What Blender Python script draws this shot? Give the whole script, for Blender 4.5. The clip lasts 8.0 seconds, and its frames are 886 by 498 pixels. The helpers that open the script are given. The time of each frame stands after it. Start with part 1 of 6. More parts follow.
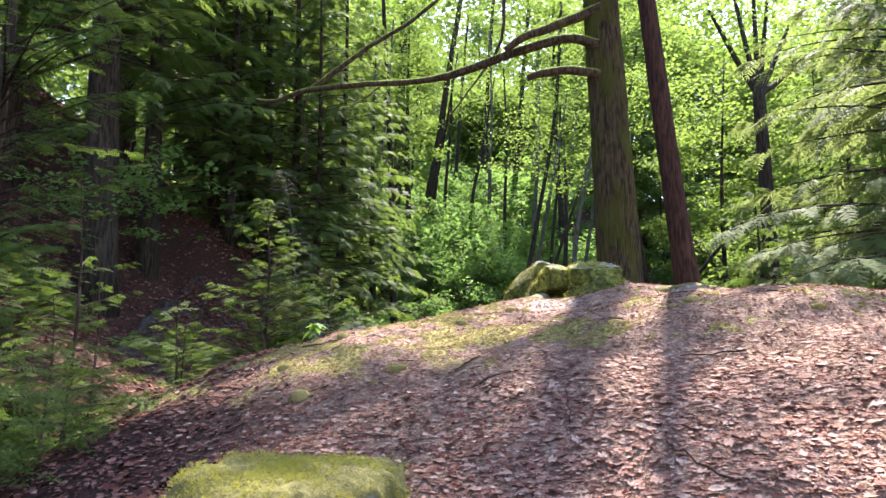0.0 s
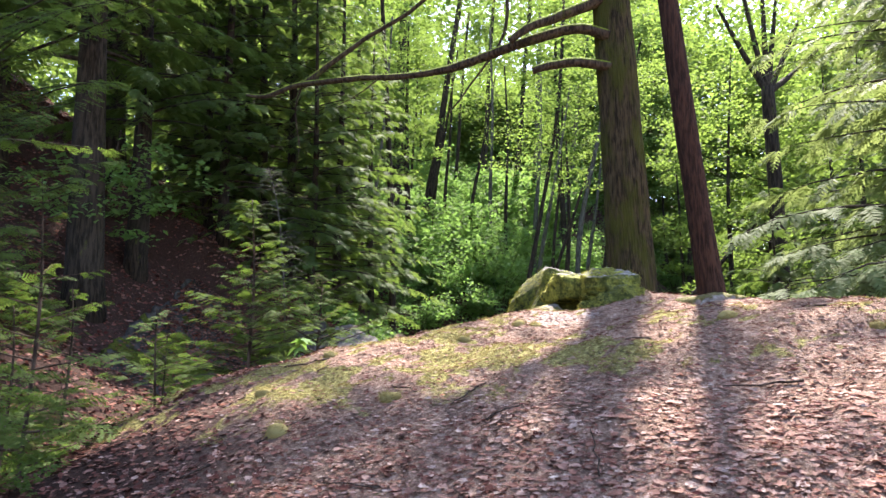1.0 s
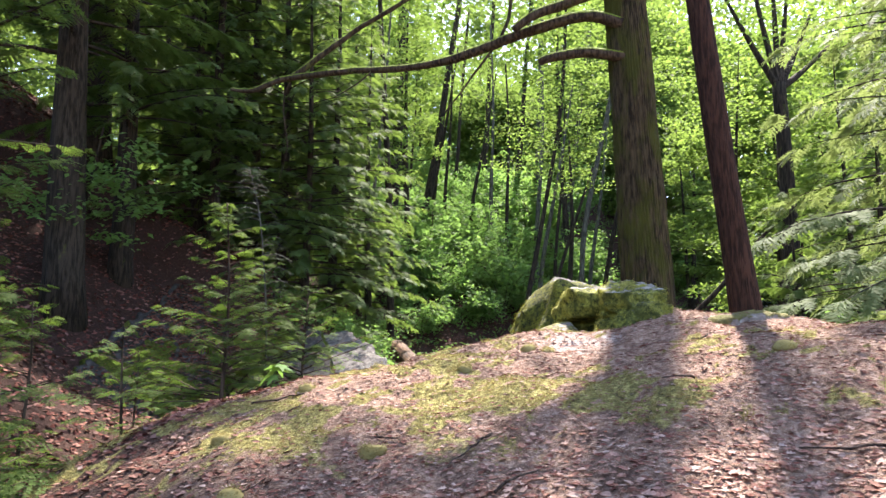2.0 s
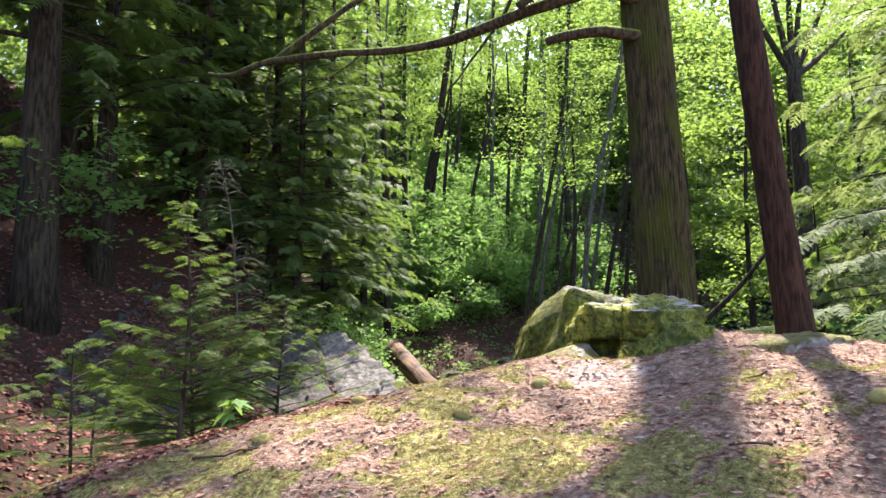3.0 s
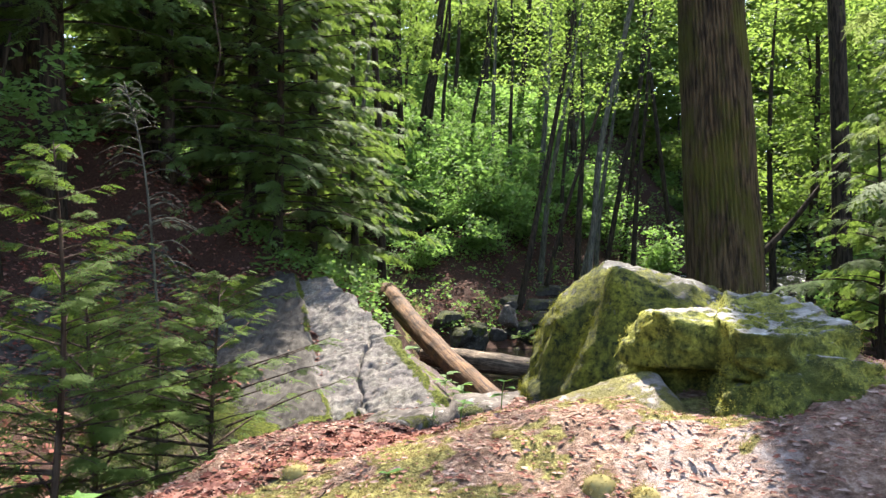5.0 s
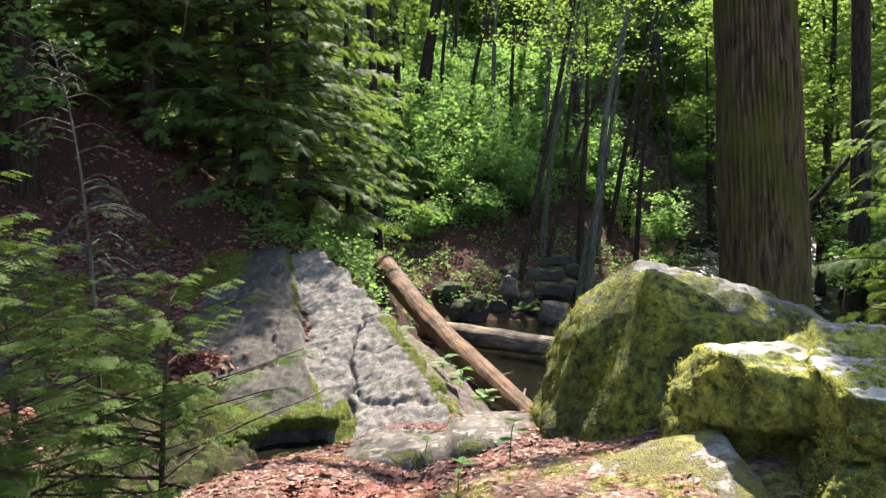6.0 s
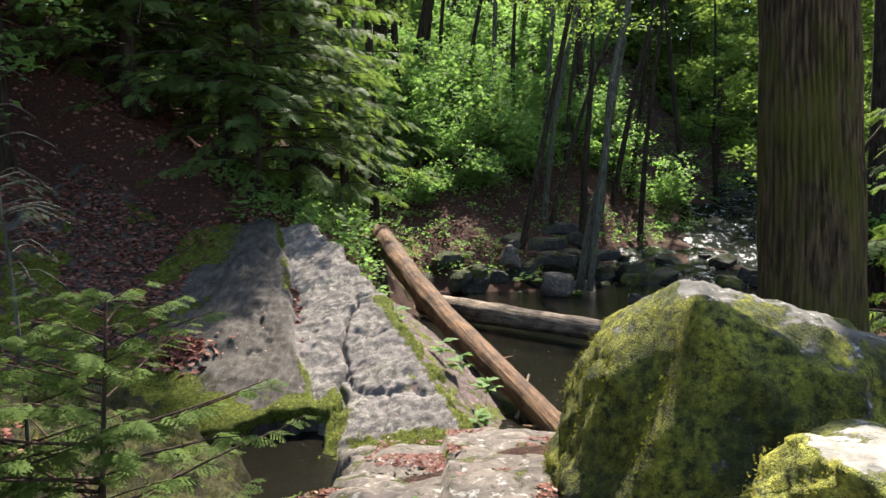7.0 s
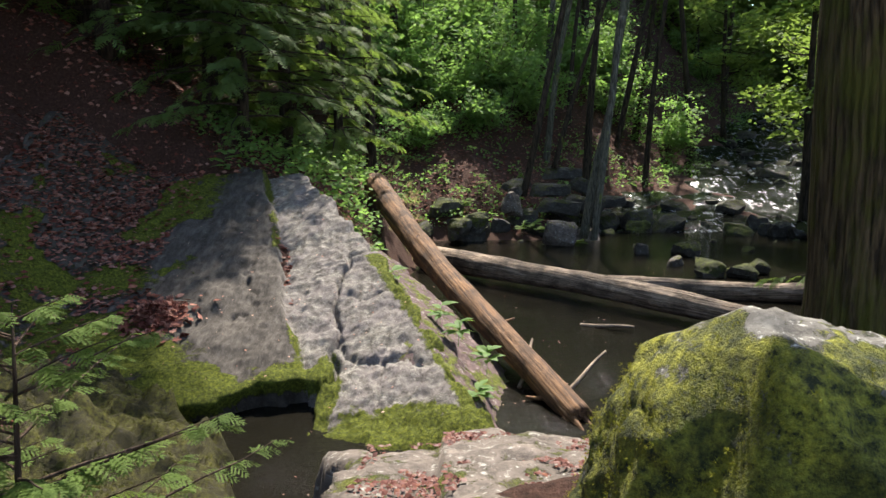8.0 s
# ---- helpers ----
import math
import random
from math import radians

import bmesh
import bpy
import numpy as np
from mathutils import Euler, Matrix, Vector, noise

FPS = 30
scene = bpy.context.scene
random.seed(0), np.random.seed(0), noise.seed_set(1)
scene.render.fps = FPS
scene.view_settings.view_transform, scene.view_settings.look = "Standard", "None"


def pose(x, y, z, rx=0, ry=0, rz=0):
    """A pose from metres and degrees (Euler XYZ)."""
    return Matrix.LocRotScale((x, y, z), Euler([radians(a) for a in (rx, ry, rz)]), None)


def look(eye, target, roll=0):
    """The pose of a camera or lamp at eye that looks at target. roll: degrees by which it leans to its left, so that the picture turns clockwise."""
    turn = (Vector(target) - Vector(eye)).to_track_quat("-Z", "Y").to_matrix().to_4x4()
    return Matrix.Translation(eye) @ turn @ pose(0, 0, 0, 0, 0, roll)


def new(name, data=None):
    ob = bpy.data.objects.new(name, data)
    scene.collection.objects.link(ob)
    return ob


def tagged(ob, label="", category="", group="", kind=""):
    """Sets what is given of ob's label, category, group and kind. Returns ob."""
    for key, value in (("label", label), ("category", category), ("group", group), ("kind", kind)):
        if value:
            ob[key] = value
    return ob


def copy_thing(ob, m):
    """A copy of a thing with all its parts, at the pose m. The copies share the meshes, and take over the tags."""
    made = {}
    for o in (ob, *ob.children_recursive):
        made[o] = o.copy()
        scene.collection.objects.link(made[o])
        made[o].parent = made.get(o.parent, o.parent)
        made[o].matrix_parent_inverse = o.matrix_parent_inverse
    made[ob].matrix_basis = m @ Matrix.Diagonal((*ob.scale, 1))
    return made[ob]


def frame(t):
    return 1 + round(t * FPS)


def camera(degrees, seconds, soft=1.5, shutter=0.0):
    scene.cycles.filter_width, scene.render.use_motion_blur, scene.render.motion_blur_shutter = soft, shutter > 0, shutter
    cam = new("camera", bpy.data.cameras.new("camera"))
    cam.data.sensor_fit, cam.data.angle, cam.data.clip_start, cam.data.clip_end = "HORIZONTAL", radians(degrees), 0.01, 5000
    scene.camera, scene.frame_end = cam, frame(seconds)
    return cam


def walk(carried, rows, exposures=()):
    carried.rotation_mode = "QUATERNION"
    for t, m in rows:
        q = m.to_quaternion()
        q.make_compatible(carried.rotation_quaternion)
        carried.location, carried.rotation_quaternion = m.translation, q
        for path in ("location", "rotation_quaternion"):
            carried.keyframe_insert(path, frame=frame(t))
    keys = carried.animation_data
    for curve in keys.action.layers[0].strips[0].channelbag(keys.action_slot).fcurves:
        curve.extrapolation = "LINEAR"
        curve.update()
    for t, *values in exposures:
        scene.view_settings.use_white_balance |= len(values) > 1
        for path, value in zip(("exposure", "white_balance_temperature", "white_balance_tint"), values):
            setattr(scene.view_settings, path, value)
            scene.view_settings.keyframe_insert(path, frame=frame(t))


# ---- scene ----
cam = camera(63.1, 8.0)
METRES, EYE, TILT, LEAN, TURN = 7.0, 1.5, 7.5, 0.0, 0.0
ROWS = [
    (0.0, 0.0, 0.0, 0.0, -0.0, 0.0, -0.0),
    (0.5, -0.0006, 0.0467, 0.0041, -0.0, -0.01, 0.0),
    (1.0, -0.0002, 0.0982, 0.0086, 0.0, -0.02, 0.01),
    (1.5, 0.001, 0.1561, 0.0146, 0.01, -0.04, 0.03),
    (2.8, 0.0078, 0.3295, 0.0346, 0.03, -0.1, 0.05),
    (3.0, 0.0092, 0.3581, 0.038, 0.03, -0.69, 0.05),
    (3.5, 0.0114, 0.428, 0.0466, 0.03, -2.11, 0.08),
    (4.0, 0.0135, 0.4976, 0.0542, 0.02, -3.5, 0.1),
    (4.5, 0.0156, 0.5654, 0.0607, 0.01, -5.01, 0.13),
    (6.0, 0.0218, 0.7625, 0.0781, -0.05, -9.49, 0.24),
    (6.5, 0.0239, 0.8192, 0.0852, -0.06, -10.92, 0.28),
    (7.0, 0.025, 0.879, 0.093, -0.08, -12.56, 0.28),
    (7.5, 0.0271, 0.9371, 0.0999, -0.09, -14.28, 0.35),
    (7.6, 0.0274, 0.9484, 0.101, -0.094, -14.88, 0.35),
    (7.7, 0.0278, 0.9598, 0.1021, -0.098, -15.42, 0.35),
    (7.8, 0.0281, 0.9711, 0.1033, -0.102, -16.18, 0.35),
    (7.9, 0.0285, 0.9825, 0.1044, -0.106, -16.82, 0.35),
    (8.0, 0.0288, 0.9938, 0.1055, -0.11, -17.42, 0.35),
]
walk(cam, [(t, pose(0, 0, EYE, TILT, LEAN, TURN) @ pose(METRES * x, METRES * y, METRES * z, 90 + pitch, roll, yaw)) for t, x, y, z, yaw, pitch, roll in ROWS], [(0.0, 2.36, 6600, 19), (4.0, 2.28, 6700, 14), (6.5, 2.05, 6800, 12), (8.0, 1.72, 6800, 13)])

# world, sun and exposure
SUN_TURN, SUN_HEIGHT = 13.5, 56.0
world = bpy.data.worlds.new("world")
scene.world = world
world.use_nodes = True
sky = world.node_tree.nodes.new("ShaderNodeTexSky")
sky.sky_type, sky.sun_disc = "NISHITA", False
sky.sun_elevation, sky.sun_rotation = radians(SUN_HEIGHT), radians(SUN_TURN)
world.node_tree.links.new(sky.outputs[0], world.node_tree.nodes["Background"].inputs[0])
world.node_tree.nodes["Background"].inputs[1].default_value = 0.15
sun = new("sun", bpy.data.lights.new("sun", "SUN"))
sun.data.energy, sun.data.angle, sun.data.color = 5.0, radians(1.0), (1.0, 0.95, 0.86)
sun.matrix_world = look((25 * math.sin(radians(SUN_TURN)), 25 * math.cos(radians(SUN_TURN)), 25 * math.tan(radians(SUN_HEIGHT))), (0, 0, 0))



# ---- noise and shape helpers ----
def hash3(ix, iy, iz, seed):
    h = (ix * 374761393 + iy * 668265263 + iz * 2147483647 + seed * 1274126177) & 0xFFFFFFFF
    h = ((h ^ (h >> 13)) * 1103515245) & 0xFFFFFFFF
    h = ((h ^ (h >> 16)) * 2246822519) & 0xFFFFFFFF
    return ((h ^ (h >> 15)) & 0xFFFFFF) / float(0xFFFFFF)


def vnoise(p, seed=0):
    """Value noise in -1..1 at points p (n, 3)."""
    p = np.asarray(p, float)
    i = np.floor(p).astype(np.int64)
    f = p - i
    f = f * f * (3 - 2 * f)
    out = np.zeros(len(p))
    for dx in (0, 1):
        for dy in (0, 1):
            for dz in (0, 1):
                w = (f[:, 0] if dx else 1 - f[:, 0]) * (f[:, 1] if dy else 1 - f[:, 1]) * (f[:, 2] if dz else 1 - f[:, 2])
                out += w * hash3(i[:, 0] + dx, i[:, 1] + dy, i[:, 2] + dz, seed)
    return out * 2 - 1


def fbm(p, octaves=4, seed=0, gain=0.5):
    total, amp, q = 0, 1.0, np.asarray(p, float)
    for k in range(octaves):
        total = total + amp * vnoise(q, seed + k)
        amp, q = amp * gain, q * 2.03 + 17.1
    return total


def flat(x, y):
    return np.stack([np.asarray(x, float), np.asarray(y, float), np.zeros(len(np.atleast_1d(x)))], 1)


def ss(a, b, t):
    t = np.clip((np.asarray(t, float) - a) / (b - a), 0, 1)
    return t * t * (3 - 2 * t)


def smax(*values, k=0.25):
    return k * np.log(sum(np.exp(np.clip(v / k, -200, 200)) for v in values))


def mesh_from(name, verts, faces, smooth=False):
    """A mesh from arrays: verts (n, 3); faces (m, 3) or (m, 4)."""
    verts, faces = np.asarray(verts, np.float32), np.asarray(faces, np.int32)
    me = bpy.data.meshes.new(name)
    k = faces.shape[1]
    me.vertices.add(len(verts))
    me.vertices.foreach_set("co", verts.ravel())
    me.loops.add(faces.size)
    me.loops.foreach_set("vertex_index", faces.ravel())
    me.polygons.add(len(faces))
    me.polygons.foreach_set("loop_start", np.arange(0, faces.size, k, dtype=np.int32))
    me.polygons.foreach_set("use_smooth", np.full(len(faces), smooth))
    me.update(calc_edges=True)
    me.validate()
    return me


def solid(name, verts, faces, material, parent=None, smooth=False, label=""):
    me = mesh_from(name, verts, faces, smooth)
    me.materials.append(material)
    ob = new(name, me)
    ob.parent = parent
    return tagged(ob, label)


def thing(name, label, category, place=(0, 0, 0), group="", kind=""):
    ob = new(name)
    ob.location = place
    return tagged(ob, label, category, group, kind)


def stamp(template, frames):
    """Copies of a template (verts, faces) by matrices frames (n, 3, 4), joined."""
    v, f = template
    n = len(frames)
    out = np.einsum("nij,kj->nki", frames[:, :, :3], v) + frames[:, None, :, 3]
    faces = (f[None] + (np.arange(n) * len(v))[:, None, None]).reshape(-1, f.shape[1])
    return out.reshape(-1, 3), faces


def join(parts):
    verts, faces, base = [], [], 0
    for v, f in parts:
        verts.append(v)
        faces.append(f + base)
        base += len(v)
    return np.concatenate(verts), np.concatenate(faces)


def basis(forward, up, size):
    """Matrices (n, 3, 3): y along forward, z near up."""
    y = forward / np.linalg.norm(forward, axis=1, keepdims=True)
    x = np.cross(y, up)
    x /= np.linalg.norm(x, axis=1, keepdims=True) + 1e-9
    z = np.cross(x, y)
    return np.stack([x, y, z], 2) * np.asarray(size).reshape(-1, 1, 1)


def tube(path, radii, sides=8, rough=0.0, seed=0, ridges=0, depth=0.0, caps=True):
    """A round limb along path (n, 3); rough: bumps; ridges and depth: furrows along it."""
    path, radii = np.asarray(path, float), np.asarray(radii, float)
    if caps:
        ends = [path[0] - (path[1] - path[0]) * 0.02, path[-1] + (path[-1] - path[-2]) * 0.02]
        path, radii = np.concatenate([ends[:1], path, ends[1:]]), np.concatenate([radii[:1] * 0.02, radii, radii[-1:] * 0.02])
    t = np.gradient(path, axis=0)
    t /= np.linalg.norm(t, axis=1, keepdims=True)
    ref = np.array([0.0, 1.0, 0.0]) if abs(t[0, 1]) < 0.8 else np.array([1.0, 0.0, 0.0])
    a = np.cross(t, ref)
    a /= np.linalg.norm(a, axis=1, keepdims=True)
    b = np.cross(t, a)
    n = len(path)
    ang = np.linspace(0, 2 * np.pi, sides, endpoint=False)
    ring = np.cos(ang)[None, :, None] * a[:, None] + np.sin(ang)[None, :, None] * b[:, None]
    r = np.repeat(radii[:, None], sides, 1)
    if rough or depth:
        q = (path[:, None] + ring * r[:, :, None]).reshape(-1, 3)
        if rough:
            r = r * (1 + rough * fbm(q * np.array([1.3, 1.3, 0.9]), 3, seed).reshape(n, sides))
        if depth:
            wob = fbm(q * np.array([3.0, 3.0, 1.1]) + seed, 3, seed + 9).reshape(n, sides) * 2.2
            groove = (1 - np.abs(np.sin(ang[None, :] * ridges / 2 + wob))) ** 2
            r = r - depth * groove * (0.7 + 0.5 * fbm(q * np.array([2.0, 2.0, 5.0]), 2, seed + 20).reshape(n, sides))
    v = (path[:, None] + ring * r[:, :, None]).reshape(-1, 3)
    i, j = np.meshgrid(np.arange(n - 1), np.arange(sides), indexing="ij")
    k = (j + 1) % sides
    f = np.stack([i * sides + j, i * sides + k, (i + 1) * sides + k, (i + 1) * sides + j], -1).reshape(-1, 4)
    return v, f


def bend(points, count):
    """A smooth line through a few points."""
    p = np.asarray(points, float)
    t = np.linspace(0, len(p) - 1, count)
    i = np.clip(t.astype(int), 0, len(p) - 2)
    u = (t - i)[:, None]
    a, b, c, d = p[np.maximum(i - 1, 0)], p[i], p[i + 1], p[np.minimum(i + 2, len(p) - 1)]
    return 0.5 * (2 * b + (c - a) * u + (2 * a - 5 * b + 4 * c - d) * u ** 2 + (3 * b - a - 3 * c + d) * u ** 3)


# ---- materials ----
def material(name, rough=0.8, spec=0.3):
    m = bpy.data.materials.new(name)
    m.use_nodes = True
    b = m.node_tree.nodes["Principled BSDF"]
    b.inputs["Roughness"].default_value = rough
    b.inputs["Specular IOR Level"].default_value = spec
    return m, m.node_tree.nodes, m.node_tree.links, b


def noise_node(n, l, scale, detail=4, rough=0.6, stretch=(1, 1, 1), off=0.0, world=True):
    tex = n.new("ShaderNodeTexNoise")
    tex.inputs["Scale"].default_value, tex.inputs["Detail"].default_value, tex.inputs["Roughness"].default_value = scale, detail, rough
    src = n.new("ShaderNodeNewGeometry").outputs["Position"] if world else n.new("ShaderNodeTexCoord").outputs["Object"]
    mp = n.new("ShaderNodeMapping")
    mp.inputs["Scale"].default_value, mp.inputs["Location"].default_value = stretch, (off, off * 0.7, off * 1.3)
    l.new(src, mp.inputs[0])
    l.new(mp.outputs[0], tex.inputs["Vector"])
    return tex.outputs["Fac"]


def ramp(n, l, fac, *stops):
    r = n.new("ShaderNodeValToRGB")
    e = r.color_ramp.elements
    while len(e) < len(stops):
        e.new(0.5)
    for k, (p, c) in zip(e, stops):
        k.position, k.color = p, (*c, 1) if len(c) == 3 else c
    l.new(fac, r.inputs[0])
    return r.outputs[0]


def grey(v):
    return (v, v, v)


def mix(n, l, fac, a, b, how="MIX"):
    m = n.new("ShaderNodeMix")
    m.data_type, m.blend_type = "RGBA", how
    for s, v in ((m.inputs["Factor"], fac), (m.inputs["A"], a), (m.inputs["B"], b)):
        if isinstance(v, (tuple, float, int)):
            s.default_value = v if not isinstance(v, tuple) else (*v, 1)
        else:
            l.new(v, s)
    return m.outputs["Result"]


def calc(n, l, how, a, b):
    m = n.new("ShaderNodeMath")
    m.operation, m.use_clamp = how, True
    for s, v in zip(m.inputs, (a, b)):
        if isinstance(v, (int, float)):
            s.default_value = v
        else:
            l.new(v, s)
    return m.outputs[0]


def relief(n, l, b, height, strength, distance):
    bump = n.new("ShaderNodeBump")
    bump.inputs["Strength"].default_value, bump.inputs["Distance"].default_value = strength, distance
    l.new(height, bump.inputs["Height"])
    l.new(bump.outputs[0], b.inputs["Normal"])


def up_part(n, l, low, high):
    """1 where a surface faces the sky, 0 where it is steep."""
    sep = n.new("ShaderNodeSeparateXYZ")
    l.new(n.new("ShaderNodeNewGeometry").outputs["Normal"], sep.inputs[0])
    r = n.new("ShaderNodeMapRange")
    r.inputs["From Min"].default_value, r.inputs["From Max"].default_value = low, high
    l.new(sep.outputs["Z"], r.inputs["Value"])
    return r.outputs[0]


def rock_material(name, dark, light, moss=0.5, moss_up=(-0.2, 0.6), moss_dark=(0.045, 0.055, 0.008), moss_light=(0.3, 0.31, 0.04), crust=0.35, scale=1.0, rough=0.85):
    m, n, l, b = material(name, rough, 0.25)
    big = noise_node(n, l, 1.1 * scale, 6, 0.6)
    mid = noise_node(n, l, 7 * scale, 6, 0.65, off=3.1)
    fine = noise_node(n, l, 60 * scale, 4, 0.6, off=5.0)
    vein = noise_node(n, l, 2.3 * scale, 8, 0.75, stretch=(1.6, 1.6, 5), off=8.0)
    stone = ramp(n, l, mid, (0.25, dark), (0.7, light))
    stone = mix(n, l, ramp(n, l, vein, (0.46, grey(0)), (0.52, grey(0.55)), (0.58, grey(0))), stone, tuple(c * 0.5 for c in dark))
    stone = mix(n, l, ramp(n, l, big, (0.4, grey(0)), (0.75, grey(0.5))), stone, tuple(c * 0.6 for c in dark))
    lichen = ramp(n, l, noise_node(n, l, 16 * scale, 5, 0.7, off=11.0), (0.57, grey(0)), (0.66, grey(crust)))
    stone = mix(n, l, lichen, stone, (0.55, 0.56, 0.5))
    stone = mix(n, l, fine, stone, (0.5, 0.5, 0.5), "OVERLAY")
    green = ramp(n, l, noise_node(n, l, 22 * scale, 6, 0.75, off=2.0), (0.38, moss_dark), (0.5, tuple((p + q) / 2 for p, q in zip(moss_dark, moss_light))), (0.64, moss_light))
    green = mix(n, l, ramp(n, l, noise_node(n, l, 3.6 * scale, 7, 0.7, stretch=(1, 1, 0.5), off=31.0), (0.42, grey(0)), (0.58, grey(0.85))), green, tuple(1.3 * c for c in moss_dark))
    where = calc(n, l, "ADD", calc(n, l, "MULTIPLY", up_part(n, l, *moss_up), 0.22), noise_node(n, l, 3.2 * scale, 9, 0.75, off=21.0))
    where = ramp(n, l, where, (0.87 - 0.42 * moss, grey(0)), (0.92 - 0.42 * moss, grey(1)))
    l.new(mix(n, l, where, stone, green), b.inputs["Base Color"])
    tuft = noise_node(n, l, 110 * scale, 3, 0.7, off=1.0)
    height = mix(n, l, where, calc(n, l, "MULTIPLY", calc(n, l, "ADD", mid, vein), 0.5), calc(n, l, "ADD", tuft, calc(n, l, "MULTIPLY", mid, 0.6)))
    relief(n, l, b, height, 0.9, 0.035)
    return m


def slab_material():
    m, n, l, b = material("grey_slab_rock", 0.85, 0.12)
    wet = n.new("ShaderNodeAttribute")
    wet.attribute_name = "wet"
    at = n.new("ShaderNodeAttribute")
    at.attribute_name = "moss"
    grain = noise_node(n, l, 9, 9, 0.75, off=3.0)
    fold = noise_node(n, l, 3.0, 9, 0.75, stretch=(1.2, 3.2, 3.2), off=6.0)
    fleck = noise_node(n, l, 45, 5, 0.7, off=1.0)
    dry = ramp(n, l, grain, (0.36, (0.062, 0.055, 0.045)), (0.5, (0.15, 0.14, 0.119)), (0.63, (0.26, 0.246, 0.212)))
    dry = mix(n, l, ramp(n, l, fold, (0.44, grey(0)), (0.49, grey(0.85)), (0.53, grey(0))), dry, (0.06, 0.055, 0.05))
    dry = mix(n, l, ramp(n, l, noise_node(n, l, 1.6, 6, 0.7, off=9.0), (0.42, grey(0)), (0.62, grey(0.7))), dry, (0.13, 0.112, 0.112))
    dry = mix(n, l, ramp(n, l, fleck, (0.6, grey(0)), (0.68, grey(0.6))), dry, (0.44, 0.42, 0.36))
    dry = mix(n, l, ramp(n, l, noise_node(n, l, 4.5, 4, 0.55, stretch=(1, 1.8, 1.8), off=41.0), (0.488, grey(0)), (0.5, grey(0.9)), (0.512, grey(0))), dry, (0.035, 0.031, 0.028))
    dry = mix(n, l, ramp(n, l, noise_node(n, l, 70, 4, 0.75, off=44.0), (0.38, grey(0.85)), (0.48, grey(0))), dry, (0.05, 0.045, 0.038))
    streak = noise_node(n, l, 4, 9, 0.75, stretch=(2.6, 0.8, 1), off=14.0)
    film = ramp(n, l, streak, (0.34, (0.022, 0.019, 0.016)), (0.5, (0.046, 0.041, 0.035)), (0.66, (0.08, 0.072, 0.062)))
    film = mix(n, l, ramp(n, l, fleck, (0.62, grey(0)), (0.7, grey(0.45))), film, (0.24, 0.22, 0.19))
    film = mix(n, l, ramp(n, l, noise_node(n, l, 5, 4, 0.55, stretch=(1.8, 0.8, 1), off=47.0), (0.485, grey(0)), (0.5, grey(0.8)), (0.515, grey(0))), film, (0.025, 0.021, 0.018))
    stone = mix(n, l, wet.outputs["Fac"], dry, film)
    edge = noise_node(n, l, 7, 9, 0.8, off=21.0)
    where = ramp(n, l, calc(n, l, "ADD", calc(n, l, "MULTIPLY", at.outputs["Fac"], 0.42), calc(n, l, "MULTIPLY", edge, 0.85)), (0.6, grey(0)), (0.67, grey(1)))
    green = ramp(n, l, noise_node(n, l, 24, 7, 0.8, off=2.0), (0.36, (0.02, 0.026, 0.005)), (0.5, (0.065, 0.078, 0.01)), (0.64, (0.15, 0.17, 0.02)))
    l.new(mix(n, l, where, stone, green), b.inputs["Base Color"])
    rise = mix(n, l, wet.outputs["Fac"], calc(n, l, "MULTIPLY", calc(n, l, "ADD", grain, fold), 0.6), calc(n, l, "MULTIPLY", calc(n, l, "ADD", grain, streak), 0.35))
    relief(n, l, b, mix(n, l, where, rise, calc(n, l, "ADD", noise_node(n, l, 60, 4, 0.7), calc(n, l, "MULTIPLY", grain, 0.5))), 1.0, 0.035)
    return m


def leaf_material(name, dark, light, glow, share=0.45, rough=0.45, spec=0.35):
    """Green leaves that let light through; each leaf its own tone."""
    m, n, l, b = material(name, rough, spec)
    tone = n.new("ShaderNodeNewGeometry").outputs["Random Per Island"]
    patch = noise_node(n, l, 0.9, 3, 0.6)
    c = mix(n, l, 0.45, ramp(n, l, tone, (0.0, dark), (1.0, light)), ramp(n, l, patch, (0.35, dark), (0.65, light)))
    l.new(c, b.inputs["Base Color"])
    t = n.new("ShaderNodeBsdfTranslucent")
    l.new(mix(n, l, tone, glow, tuple(0.72 * v for v in glow)), t.inputs["Color"])
    s = n.new("ShaderNodeMixShader")
    s.inputs[0].default_value = share
    l.new(b.outputs[0], s.inputs[1])
    l.new(t.outputs[0], s.inputs[2])
    l.new(s.outputs[0], n["Material Output"].inputs["Surface"])
    return m


